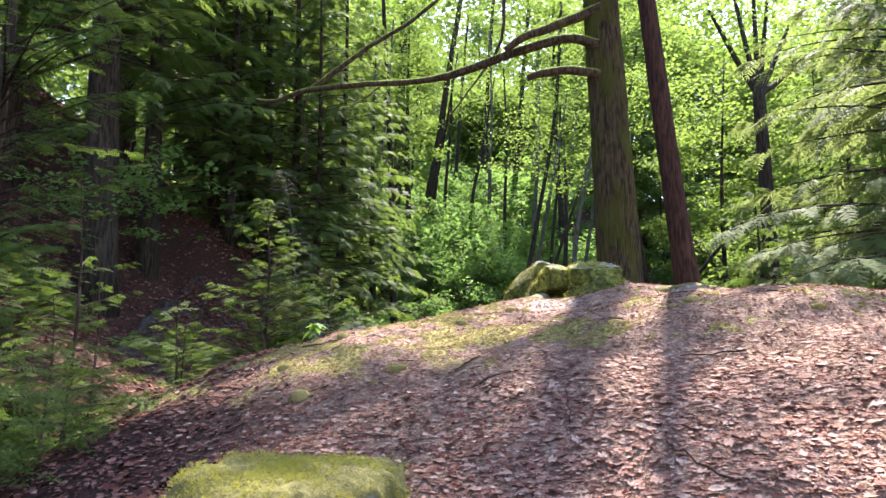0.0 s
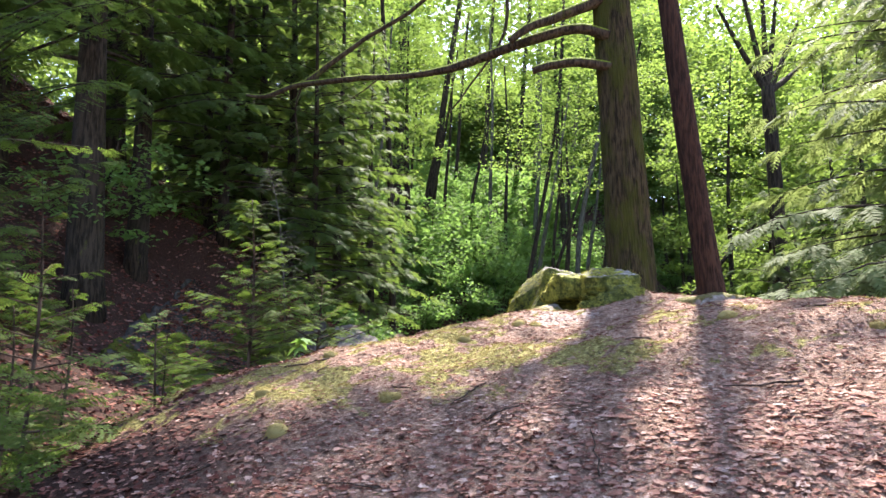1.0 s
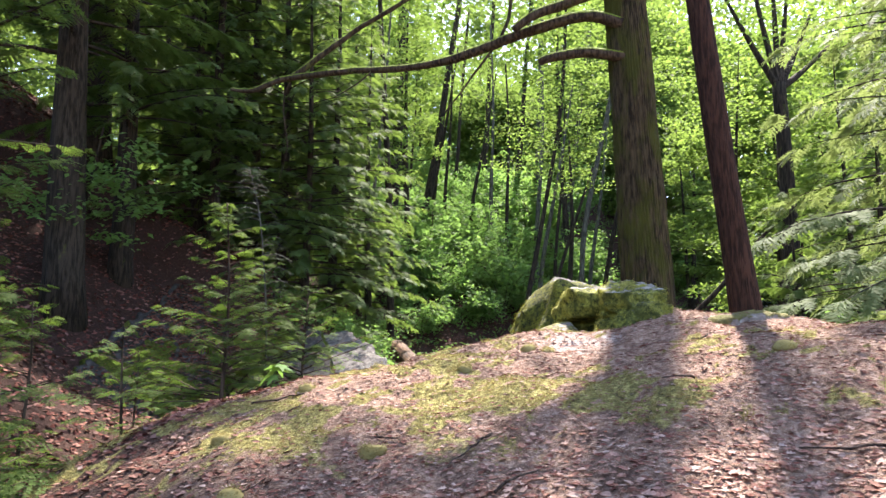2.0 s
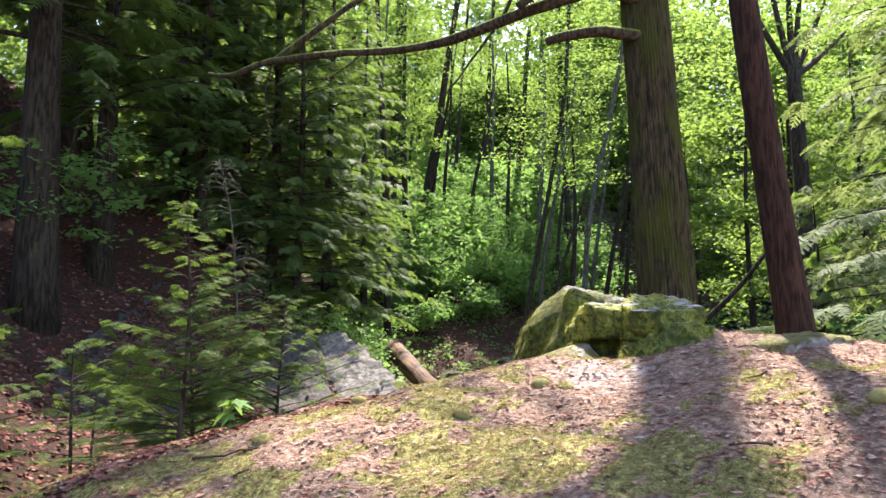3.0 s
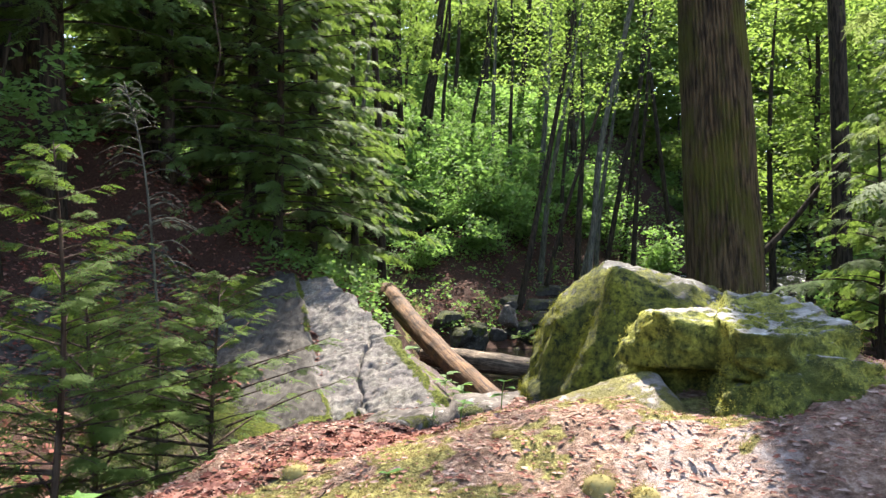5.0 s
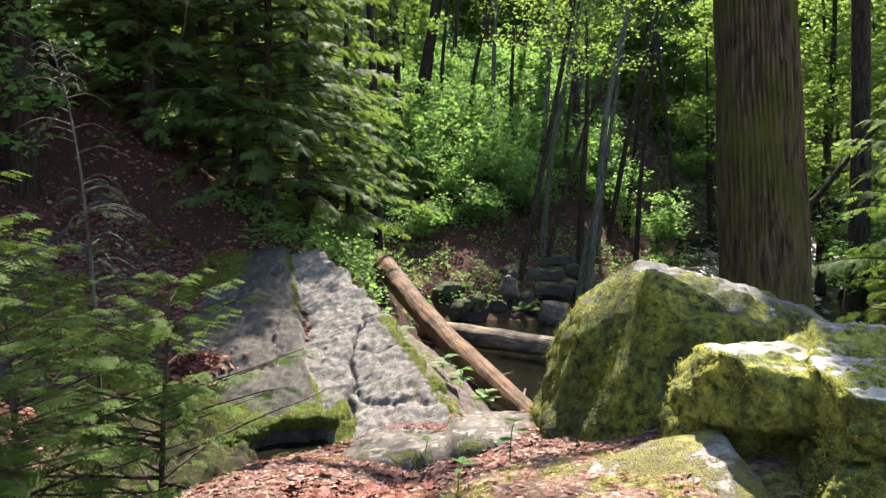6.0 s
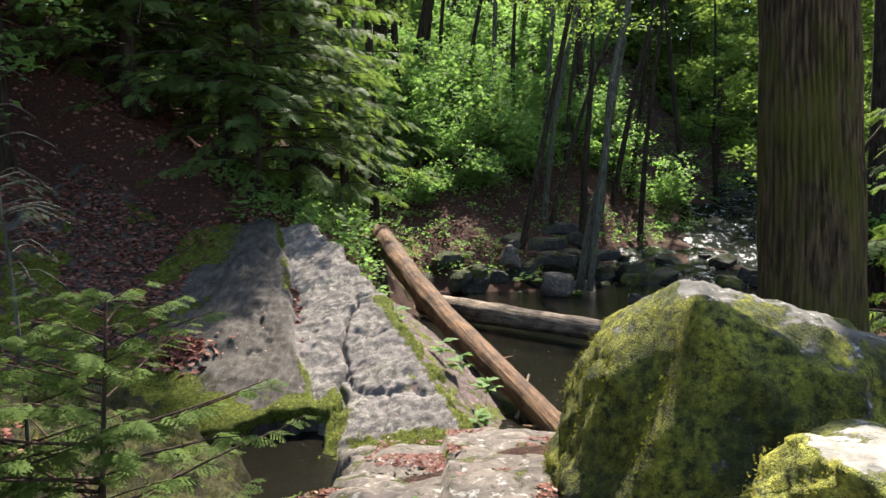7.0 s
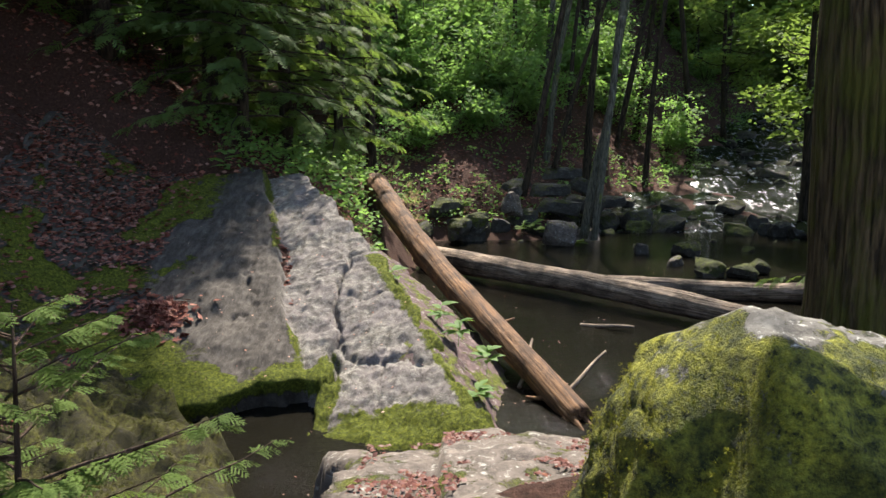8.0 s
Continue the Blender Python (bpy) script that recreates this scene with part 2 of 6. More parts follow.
def bark_material(name, dark, light, moss=0.0, scale=1.0, moss_colour=(0.12, 0.15, 0.015), top_moss=False):
    m, n, l, b = material(name, 0.9, 0.15)
    ridge = noise_node(n, l, 40 * scale, 5, 0.6, stretch=(1, 1, 0.13))
    plate = noise_node(n, l, 21 * scale, 3, 0.5, stretch=(1, 1, 0.17), off=4.0)
    both = n.new("ShaderNodeMath")
    both.operation = "ADD"
    l.new(ridge, both.inputs[0])
    l.new(plate, both.inputs[1])
    c = ramp(n, l, calc(n, l, "MULTIPLY", both.outputs[0], 0.5), (0.42, dark), (0.5, tuple((p + q) / 2 for p, q in zip(dark, light))), (0.56, light))
    c = mix(n, l, ramp(n, l, noise_node(n, l, 2.0, 4, 0.6, off=9.0), (0.4, grey(0)), (0.7, grey(0.35))), c, tuple(0.6 * v for v in light))
    if moss:
        where = ramp(n, l, noise_node(n, l, 3.5, 6, 0.7, stretch=(1, 1, 0.35), off=6.0), (0.72 - 0.4 * moss, grey(0)), (0.85 - 0.4 * moss, grey(0.85)))
        c = mix(n, l, where, c, moss_colour)
    if top_moss:
        where = ramp(n, l, calc(n, l, "MULTIPLY", up_part(n, l, 0.0, 0.7), calc(n, l, "ADD", noise_node(n, l, 5, 5, 0.7, off=12.0), 0.25)), (0.35, grey(0)), (0.5, grey(1)))
        c = mix(n, l, where, c, ramp(n, l, ridge, (0.35, tuple(0.5 * v for v in moss_colour)), (0.6, tuple(2.0 * v for v in moss_colour))))
    l.new(c, b.inputs["Base Color"])
    relief(n, l, b, calc(n, l, "ADD", ridge, calc(n, l, "MULTIPLY", plate, 0.7)), 1.0, 0.03)
    return m


def dry_leaf_material():
    m, n, l, b = material("dry_leaf", 0.65, 0.15)
    tone = n.new("ShaderNodeNewGeometry").outputs["Random Per Island"]
    c = ramp(n, l, tone, (0.0, (0.175, 0.072, 0.046)), (0.2, (0.31, 0.14, 0.096)), (0.45, (0.43, 0.232, 0.168)), (0.75, (0.53, 0.33, 0.25)), (0.93, (0.62, 0.465, 0.375)), (0.97, (0.4, 0.12, 0.05)), (1.0, (0.66, 0.55, 0.46)))
    c = mix(n, l, ramp(n, l, noise_node(n, l, 35, 4, 0.6), (0.35, grey(0.5)), (0.7, grey(0))), c, (0.09, 0.05, 0.04))
    l.new(c, b.inputs["Base Color"])
    relief(n, l, b, noise_node(n, l, 90, 3), 0.4, 0.006)
    t = n.new("ShaderNodeBsdfTranslucent")
    l.new(c, t.inputs["Color"])
    s = n.new("ShaderNodeMixShader")
    s.inputs[0].default_value = 0.22
    l.new(b.outputs[0], s.inputs[1])
    l.new(t.outputs[0], s.inputs[2])
    l.new(s.outputs[0], n["Material Output"].inputs["Surface"])
    return m


def red_leaf_material(name, tint):
    m, n, l, b = material(name, 0.8, 0.1)
    tone = n.new("ShaderNodeNewGeometry").outputs["Random Per Island"]
    c = ramp(n, l, tone, *((p, tuple(k * v for k, v in zip(tint, q))) for p, q in ((0.0, (0.1, 0.025, 0.018)), (0.35, (0.2, 0.065, 0.045)), (0.6, (0.28, 0.12, 0.09)), (0.85, (0.4, 0.23, 0.18)), (1.0, (0.3, 0.1, 0.055)))))
    l.new(mix(n, l, ramp(n, l, noise_node(n, l, 40, 4), (0.4, grey(0.5)), (0.7, grey(0))), c, (0.08, 0.03, 0.02)), b.inputs["Base Color"])
    return m


def ground_material():
    m, n, l, b = material("forest_floor", 0.95, 0.15)
    soil = ramp(n, l, noise_node(n, l, 30, 8, 0.75), (0.32, (0.1, 0.056, 0.036)), (0.5, (0.32, 0.205, 0.145)), (0.66, (0.58, 0.43, 0.33)))
    soil = mix(n, l, ramp(n, l, noise_node(n, l, 5.5, 9, 0.78, off=17.0), (0.47, grey(0)), (0.6, grey(0.75))), soil, (0.085, 0.05, 0.036))
    hu = n.new("ShaderNodeAttribute")
    hu.attribute_name = "humus"
    soil = mix(n, l, hu.outputs["Fac"], soil, ramp(n, l, noise_node(n, l, 22, 8, 0.75, off=1.5), (0.3, (0.02, 0.011, 0.008)), (0.55, (0.055, 0.028, 0.02)), (0.75, (0.13, 0.07, 0.052))))
    # bare pale ground, with the brightness of a sun patch put into its colour
    bare = n.new("ShaderNodeAttribute")
    bare.attribute_name = "bare"
    worn = ramp(n, l, calc(n, l, "ADD", calc(n, l, "MULTIPLY", bare.outputs["Fac"], 0.27), calc(n, l, "MULTIPLY", noise_node(n, l, 11, 8, 0.75, off=25.0), 0.7)), (0.55, grey(0)), (0.66, grey(1)))
    soil = mix(n, l, worn, soil, ramp(n, l, noise_node(n, l, 35, 6, 0.7, off=27.0), (0.35, (0.28, 0.21, 0.18)), (0.6, (0.52, 0.44, 0.39))))
    at = n.new("ShaderNodeAttribute")
    at.attribute_name = "moss"
    green = ramp(n, l, noise_node(n, l, 26, 7, 0.8, off=3.0), (0.38, (0.07, 0.055, 0.022)), (0.5, (0.22, 0.195, 0.065)), (0.62, (0.45, 0.41, 0.14)))
    edge = noise_node(n, l, 14, 6, 0.75, off=7.0)
    where = ramp(n, l, calc(n, l, "ADD", calc(n, l, "MULTIPLY", at.outputs["Fac"], 0.6), calc(n, l, "MULTIPLY", edge, 0.6)), (0.52, grey(0)), (0.66, grey(1)))
    l.new(mix(n, l, where, soil, green), b.inputs["Base Color"])
    relief(n, l, b, calc(n, l, "ADD", noise_node(n, l, 70, 6, 0.75), calc(n, l, "MULTIPLY", edge, 0.5)), 1.0, 0.03)
    return m


def water_material(name, foam):
    m, n, l, b = material(name, 0.05, 0.2)
    b.inputs["Base Color"].default_value = (0.006, 0.0055, 0.004, 1)
    b.inputs["IOR"].default_value = 1.33
    rip = noise_node(n, l, 7.5, 6, 0.65, stretch=(1, 1.6, 1))
    tiny = noise_node(n, l, 17, 3, 0.6, off=2.0)
    relief(n, l, b, calc(n, l, "ADD", rip, calc(n, l, "MULTIPLY", tiny, 0.5)), 1.0, 0.014)
    if foam:
        f = ramp(n, l, noise_node(n, l, 2.4, 9, 0.8, stretch=(1.6, 0.7, 1), off=4.0), (0.55, grey(0)), (0.62, grey(0.85)))
        l.new(mix(n, l, f, (0.008, 0.01, 0.008), (0.3, 0.32, 0.32)), b.inputs["Base Color"])
        l.new(mix(n, l, f, grey(0.06), grey(0.6)), b.inputs["Roughness"])
    return m


def wood_material(name, dark, light, axis=(1, 1, 1), rough=0.8):
    m, n, l, b = material(name, rough, 0.25)
    grain = noise_node(n, l, 14, 7, 0.7, stretch=axis, world=False)
    c = ramp(n, l, grain, (0.38, dark), (0.5, tuple((p + q) / 2 for p, q in zip(dark, light))), (0.63, light))
    stain = ramp(n, l, noise_node(n, l, 1.7, 5, 0.7, off=4.0, world=False), (0.42, grey(0)), (0.62, grey(0.75)))
    c = mix(n, l, stain, c, tuple(0.4 * v for v in dark))
    l.new(c, b.inputs["Base Color"])
    relief(n, l, b, grain, 0.9, 0.02)
    return m


FLOOR = ground_material()
DRY = dry_leaf_material()
RED_DRY = red_leaf_material("red_dry_leaf", (0.8, 0.8, 0.8))
CRUMB = red_leaf_material("leaf_crumb", (1.35, 1.75, 1.8))
PURPLE_DRY = red_leaf_material("wet_purple_leaf", (0.5, 0.62, 0.72))
BANK_DRY = red_leaf_material("bank_leaf", (0.75, 0.75, 0.75))
# moist red-brown leaf, its colour also lowered to carry tree shade
DARK_DRY = red_leaf_material("damp_dimmed_leaf", (0.6, 0.66, 0.66))
ROCK_PALE = rock_material("pale_ledge_rock", (0.17, 0.14, 0.115), (0.4, 0.345, 0.29), moss=0.54, moss_dark=(0.1, 0.09, 0.025), moss_light=(0.36, 0.33, 0.1), crust=0.5)
ROCK_LEDGE = rock_material("weathered_ledge_rock", (0.05, 0.041, 0.034), (0.15, 0.125, 0.105), moss=0.26, crust=0.35, moss_light=(0.14, 0.145, 0.02))
ROCK_MOSSY = rock_material("mossy_boulder_rock", (0.0462, 0.0409, 0.033), (0.178, 0.172, 0.152), moss=0.66, moss_up=(1.1, 0.75), moss_dark=(0.0158, 0.0224, 0.00528), moss_light=(0.33, 0.33, 0.038), crust=0.6)
ROCK_SLAB = slab_material()
ROCK_PURPLE = rock_material("reddish_wet_rock", (0.0408, 0.0245, 0.0231), (0.136, 0.0918, 0.0884), moss=0.36, moss_up=(0.4, 0.8), moss_light=(0.177, 0.197, 0.0238), crust=0.25)
ROCK_DARK = rock_material("wet_dark_rock", (0.017, 0.0163, 0.0136), (0.0748, 0.068, 0.0598), moss=0.42, moss_dark=(0.0136, 0.0177, 0.00408), moss_light=(0.068, 0.0748, 0.0109), crust=0.1, rough=0.8)
ROCK_GREEN = rock_material("moss_blanket_rock", (0.022, 0.02, 0.016), (0.085, 0.078, 0.066), moss=0.62, moss_dark=(0.008, 0.012, 0.003), moss_light=(0.1, 0.118, 0.013), crust=0.2)
ROCK_JUT = rock_material("sunlit_mossy_rock", (0.1, 0.09, 0.07), (0.4, 0.38, 0.33), moss=0.78, moss_up=(1.0, 0.8), moss_dark=(0.035, 0.045, 0.008), moss_light=(0.5, 0.5, 0.085), crust=0.7)
ROCK_OLIVE = rock_material("olive_moss_rock", (0.02, 0.016, 0.013), (0.075, 0.062, 0.05), moss=0.8, moss_dark=(0.014, 0.012, 0.004), moss_light=(0.082, 0.082, 0.011), crust=0.08)
ROCK_CUSHION = rock_material("moss_cushion", (0.2, 0.19, 0.17), (0.42, 0.4, 0.36), moss=0.92, moss_up=(0.2, 0.8), moss_dark=(0.12, 0.11, 0.03), moss_light=(0.42, 0.38, 0.12), crust=0.3)
BARK_MAIN = bark_material("furrowed_bark", (0.014, 0.01, 0.006), (0.078, 0.057, 0.029), moss=0.7, moss_colour=(0.05, 0.054, 0.008))
BARK_RED = bark_material("red_brown_bark", (0.016, 0.0085, 0.006), (0.06, 0.029, 0.018), scale=1.6)
BARK_FAR = bark_material("forest_bark", (0.012, 0.009, 0.006), (0.05, 0.038, 0.026), moss=0.25, scale=0.7)
BARK_GREY = bark_material("grey_bark", (0.036, 0.036, 0.027), (0.12, 0.117, 0.09), moss=0.3)
BARK_LIMB = bark_material("mossy_limb_bark", (0.02, 0.014, 0.01), (0.075, 0.055, 0.035), moss=0.35, moss_colour=(0.09, 0.115, 0.012), top_moss=True)
LEAF_FAR = leaf_material("sunlit_broad_leaf", (0.058, 0.108, 0.027), (0.14, 0.205, 0.05), (0.235, 0.355, 0.065), 0.52, 0.65, 0.12)
LEAF_SHRUB = leaf_material("shrub_leaf", (0.06, 0.125, 0.038), (0.15, 0.25, 0.075), (0.24, 0.42, 0.09), 0.52, 0.6, 0.2)
NEEDLE = leaf_material("hemlock_needle", (0.0235, 0.053, 0.0145), (0.112, 0.17, 0.049), (0.205, 0.31, 0.058), 0.46, 0.65, 0.12)
NEEDLE_TIP = leaf_material("young_hemlock_needle", (0.017, 0.0391, 0.00935), (0.102, 0.157, 0.034), (0.162, 0.255, 0.0425), 0.4, 0.7, 0.1)
NEEDLE_PALE = leaf_material("pale_hemlock_needle", (0.05, 0.09, 0.03), (0.15, 0.2, 0.08), (0.26, 0.33, 0.1), 0.45, 0.65, 0.12)
MOSS = leaf_material("moss_sprig", (0.1, 0.082, 0.03), (0.4, 0.34, 0.135), (0.38, 0.32, 0.11), 0.3, 0.9, 0.1)
LEAF_SEEDLING = leaf_material("seedling_leaf", (0.06, 0.14, 0.03), (0.12, 0.24, 0.06), (0.18, 0.32, 0.06), 0.4, 0.65, 0.1)
NEEDLE_GREY = leaf_material("grey_needle", (0.025, 0.035, 0.022), (0.07, 0.085, 0.055), (0.06, 0.085, 0.04), 0.3, 0.8, 0.05)
MOSS_DEEP = leaf_material("deep_moss", (0.03, 0.036, 0.006), (0.28, 0.28, 0.036), (0.22, 0.23, 0.03), 0.35, 0.9, 0.1)
MOSS_LOW = leaf_material("low_damp_moss", (0.016, 0.014, 0.004), (0.1, 0.105, 0.014), (0.08, 0.09, 0.012), 0.3, 0.9, 0.05)
MOSS_BRIGHT = leaf_material("bright_moss", (0.13, 0.13, 0.025), (0.46, 0.44, 0.1), (0.5, 0.48, 0.1), 0.5, 0.9, 0.1)
WATER = water_material("pool_water", False)
RAPIDS = water_material("stream_water", True)
WOOD_WARM = wood_material("orange_rotten_wood", (0.0298, 0.0153, 0.0085), (0.196, 0.102, 0.0442), (2.21, 2.21, 0.051))
WOOD_PALE = wood_material("bleached_wood", (0.045, 0.03, 0.02), (0.34, 0.26, 0.185), (2.6, 2.6, 0.06))
TWIG = bark_material("twig_bark", (0.025, 0.016, 0.011), (0.09, 0.062, 0.045))

# ---- ground ----
WATER_Z = -0.35


def left_shore(y):
    return np.interp(y, [0, 9, 12, 15, 17, 20, 25, 29, 40], [-5.5, -3.2, -2.6, -2.7, -0.8, -0.7, -0.2, -1.2, -8])


def right_shore(y):
    return np.interp(y, [0, 9, 12, 17, 22, 28, 33, 45], [30, 6, 4.2, 6.0, 9.0, 12, 15, 24])


def stream_x(y):
    return np.interp(y, [24, 28, 33, 42, 70, 120], [5.0, 7.5, 10.0, 16.5, 33, 60])


def stream_z(y):
    return np.interp(y, [24, 29, 35, 42, 70, 120], [-0.35, -0.33, 0.4, 1.5, 7, 15])


def mound(x, y):
    """The leaf-covered rock knoll and its sides."""
    top = 1.02 + 0.19 * np.clip(x, -4, 2.2) + 0.3 * (np.minimum(y, 5.2) - 4) + 0.2 * np.clip(y - 5.2, 0, 1.9) - (0.1 + 0.06 * ss(-0.6, 0.1, x)) * np.maximum(y - 7.4, 0) - 0.1 * np.maximum(x - 2.3, 0)
    top = top - 0.12 * ss(1.8, 2.3, x) * ss(5.8, 6.5, y) + 0.1 * ss(2.2, 2.8, x) * ss(4.5, 5.4, y) * (1 - ss(5.8, 6.5, y)) + 0.04 * np.exp(-((x + 0.9) ** 2 + (y - 8.5) ** 2) / 0.2) + 0.1 * np.exp(-((x + 2.15) ** 2 + (y - 6.6) ** 2) / 0.4)
    top = top - 0.2 * np.exp(-((x - 2.06) ** 2 + (y - 6.98) ** 2) / 0.04) + 0.08 * np.exp(-((x - 0.75) ** 2 + (y - 7.5) ** 2) / 0.5)
    top = top - 0.12 * np.exp(-((x - 1.25) ** 2 + (y - 7.35) ** 2) / 0.12)
    top = top - 0.05 * np.maximum(-x - 0.6, 0) ** 2 + 0.16 * np.exp(-((x + 1) ** 2 + (y - 5.9) ** 2) / 0.8) - 0.03 * np.maximum(2.5 - y, 0)
    left = np.interp(y, [-5, 3, 5, 6, 6.6, 7.1, 8, 9, 10, 12, 13], [-5.5, -4.6, -3.9, -3.3, -2.6, -1.7, -1.15, -1.0, -0.8, -0.2, 0.6])
    rear = np.interp(x, [-4, -1, 0, 1, 1.6, 2.4, 3.5, 5, 9, 20], [8.6, 9.2, 9.7, 10.0, 11.4, 12.2, 11.6, 9.5, 8.2, 6])
    out = np.maximum(np.maximum(left - x, y - rear), 0)
    return top - 1.5 * out - 0.35 * np.minimum(out * 3, 1)


def slab_low(x, y):
    """The dark left face of the grey slab, rising into the bank."""
    return -0.08 - 0.05 * (x + 3) + 0.36 * (y - 14.8) + 0.2 * ss(17.8, 20.2, y) + 0.7 * np.maximum(-5.2 - x, 0)


def height(x, y):
    x, y = np.asarray(x, float), np.asarray(y, float)
    d = left_shore(y) - x
    left = -0.5 + 0.55 * np.minimum(d, 3) + 0.75 * np.clip(d - 3, 0, 14) + 0.25 * np.maximum(d - 17, 0) + 0.2 * np.clip(y - 15.5, 0, 6) * ss(0, 1.5, d)
    e = x - right_shore(y)
    right = -0.5 + 0.45 * np.minimum(e, 8) + 0.15 * np.maximum(e - 8, 0)
    shore = np.interp(x, [-6, 0, 4, 8, 14, 30], [26.5, 27.5, 28.2, 30, 32, 30])
    far = -0.5 + 0.47 * np.minimum(y - shore, 33) + 0.16 * np.maximum(y - shore - 33, 0)
    gap = np.maximum(np.abs(x - stream_x(y)) - 3.2, 0)
    far = np.minimum(far, np.where(y > 28, stream_z(y) - 0.3 + 0.12 * gap + 0.05 * gap ** 2, 99))
    right = np.minimum(right, np.where(y > 28, stream_z(y) - 0.3 + 0.3 * gap, 99))
    h = smax(left, right, far, np.full_like(x, -1.1), k=0.3)
    bed = slab_low(x, y) - 0.22 + 2.0 * np.maximum(y - 20.3, 0) + 3.0 * np.maximum(14.0 - y, 0) + 3.0 * np.maximum(x - 0.9, 0)
    h = np.minimum(h, np.maximum(bed, -1.1))
    h = np.minimum(h, 26 + 0.04 * h)
    h = smax(h, mound(x, y), k=0.12)
    far_off = ss(9, 30, np.hypot(x, y - 8))
    return h + 0.05 * fbm(flat(x * 1.1, y * 1.1), 4, 3) + 0.02 * fbm(flat(x * 5, y * 5), 3, 8) + far_off * 0.35 * fbm(flat(x * 0.3, y * 0.3), 4, 5)


def moss_here(x, y):
    """Where moss grows on the knoll, 0..1."""
    n1 = 0.4 * fbm(flat(x * 1.1, y * 1.1), 3, 31) + 0.45 * fbm(flat(x * 4.2, y * 4.2), 4, 33) + 0.3 * fbm(flat(x * 15, y * 15), 3, 35) - 0.5 * np.exp(-((x - 1.0) ** 2 / 0.3 + (y - 6.8) ** 2 / 0.4))
    band = ss(4.3, 6.0, y + 0.25 * x) * (1 - ss(7.8, 8.7, y)) * ss(-3.2, -2.0, x) * (1 - 0.25 * ss(0.6, 2.2, x))
    band = np.maximum(band, 0.45 * ss(3.0, 4.2, y) * ss(-2.4, -1.6, x) * (1 - ss(-0.6, 0.2, x)))
    band = np.maximum(band, 0.95 * ss(5.9, 6.7, y) * (1 - ss(7.7, 8.2, y)) * ss(1.9, 2.7, x) * (1 - ss(5.0, 6.5, x)))
    return np.clip(band * 1.25 * ss(-0.1, 0.22, n1 + 0.35 * (band - 0.75)), 0, 1)


def spread(parts):
    return np.concatenate([np.arange(a, b, s) for a, b, s in parts])


GX = spread([(-420, -60, 18), (-60, -20, 1.6), (-20, -6, 0.4), (-6, 6, 0.05), (6, 22, 0.4), (22, 60, 1.6), (60, 421, 18)])
GY = spread([(-420, -40, 19), (-40, -4, 1.2), (-4, 1, 0.25), (1, 13, 0.05), (13, 40, 0.35), (40, 90, 1.0), (90, 500, 20)])
gx, gy = np.meshgrid(GX, GY)
gz = height(gx.ravel(), gy.ravel())
i, j = np.meshgrid(np.arange(len(GY) - 1), np.arange(len(GX) - 1), indexing="ij")
w = len(GX)
quads = np.stack([i * w + j, i * w + j + 1, (i + 1) * w + j + 1, (i + 1) * w + j], -1).reshape(-1, 4)
ground = solid("ground", np.stack([gx.ravel(), gy.ravel(), gz], 1), quads, FLOOR, smooth=True)
tagged(ground, "forest floor of brown soil, leaf litter and moss", "ground", kind="structure")
att = ground.data.attributes.new("moss", "FLOAT", "POINT")
att.data.foreach_set("value", moss_here(gx.ravel(), gy.ravel()).astype(np.float32))


att = ground.data.attributes.new("humus", "FLOAT", "POINT")
att.data.foreach_set("value", np.clip(ss(8.3, 9.2, gy.ravel()) + 1 - ss(-2.4, -0.5, gx.ravel() + 0.3 * np.minimum(gy.ravel() - 6, 0)), 0, 1).astype(np.float32))


# oval of bare ground, painted paler where a patch of sun falls
att = ground.data.attributes.new("bare", "FLOAT", "POINT")
att.data.foreach_set("value", np.clip(1.1 * np.exp(-((gx.ravel() - 1.0) ** 2 / 0.25 + (gy.ravel() - 6.8) ** 2 / 0.4)), 0, 1).astype(np.float32))


def ground_normal(x, y):
    e = 0.06
    nx, ny = height(x - e, y) - height(x + e, y), height(x, y - e) - height(x, y + e)
    n = np.stack([nx, ny, np.full_like(nx, 2 * e)], 1)
    return n / np.linalg.norm(n, axis=1, keepdims=True)


def water_sheet(name, xs, ys, zf, mat, label):
    X, Y = np.meshgrid(xs, ys)
    Z = zf(X.ravel(), Y.ravel())
    i, j = np.meshgrid(np.arange(len(ys) - 1), np.arange(len(xs) - 1), indexing="ij")
    q = np.stack([i * len(xs) + j, i * len(xs) + j + 1, (i + 1) * len(xs) + j + 1, (i + 1) * len(xs) + j], -1).reshape(-1, 4)
    return tagged(solid(name, np.stack([X.ravel(), Y.ravel(), Z], 1), q, mat, smooth=True), label, "water", kind="structure")


water_sheet("water_pool", np.linspace(-6, 14, 60), np.linspace(9, 29.5, 60), lambda x, y: np.full_like(x, WATER_Z), WATER, "dark still pool of water below the rocks")


def stream_sheet():
    s, c = np.meshgrid(np.linspace(-4.2, 4.2, 40), np.linspace(29.3, 75, 260))
    s, c = s.ravel(), c.ravel()
    z = stream_z(c) - 0.03 + 0.07 * fbm(flat(s * 1.5, c * 1.2), 3, 41) + 0.1 * np.sin(c * 2.1 + fbm(flat(s, c * 0.4), 2, 9) * 2)
    i, j = np.meshgrid(np.arange(259), np.arange(39), indexing="ij")
    q = np.stack([i * 40 + j, i * 40 + j + 1, (i + 1) * 40 + j + 1, (i + 1) * 40 + j], -1).reshape(-1, 4)
    ob = solid("water_stream", np.stack([stream_x(c) + s, c - s * 0.5, z], 1), q, RAPIDS, smooth=True)
    tagged(ob, "shallow stream running white over stones", "water", kind="structure")


stream_sheet()

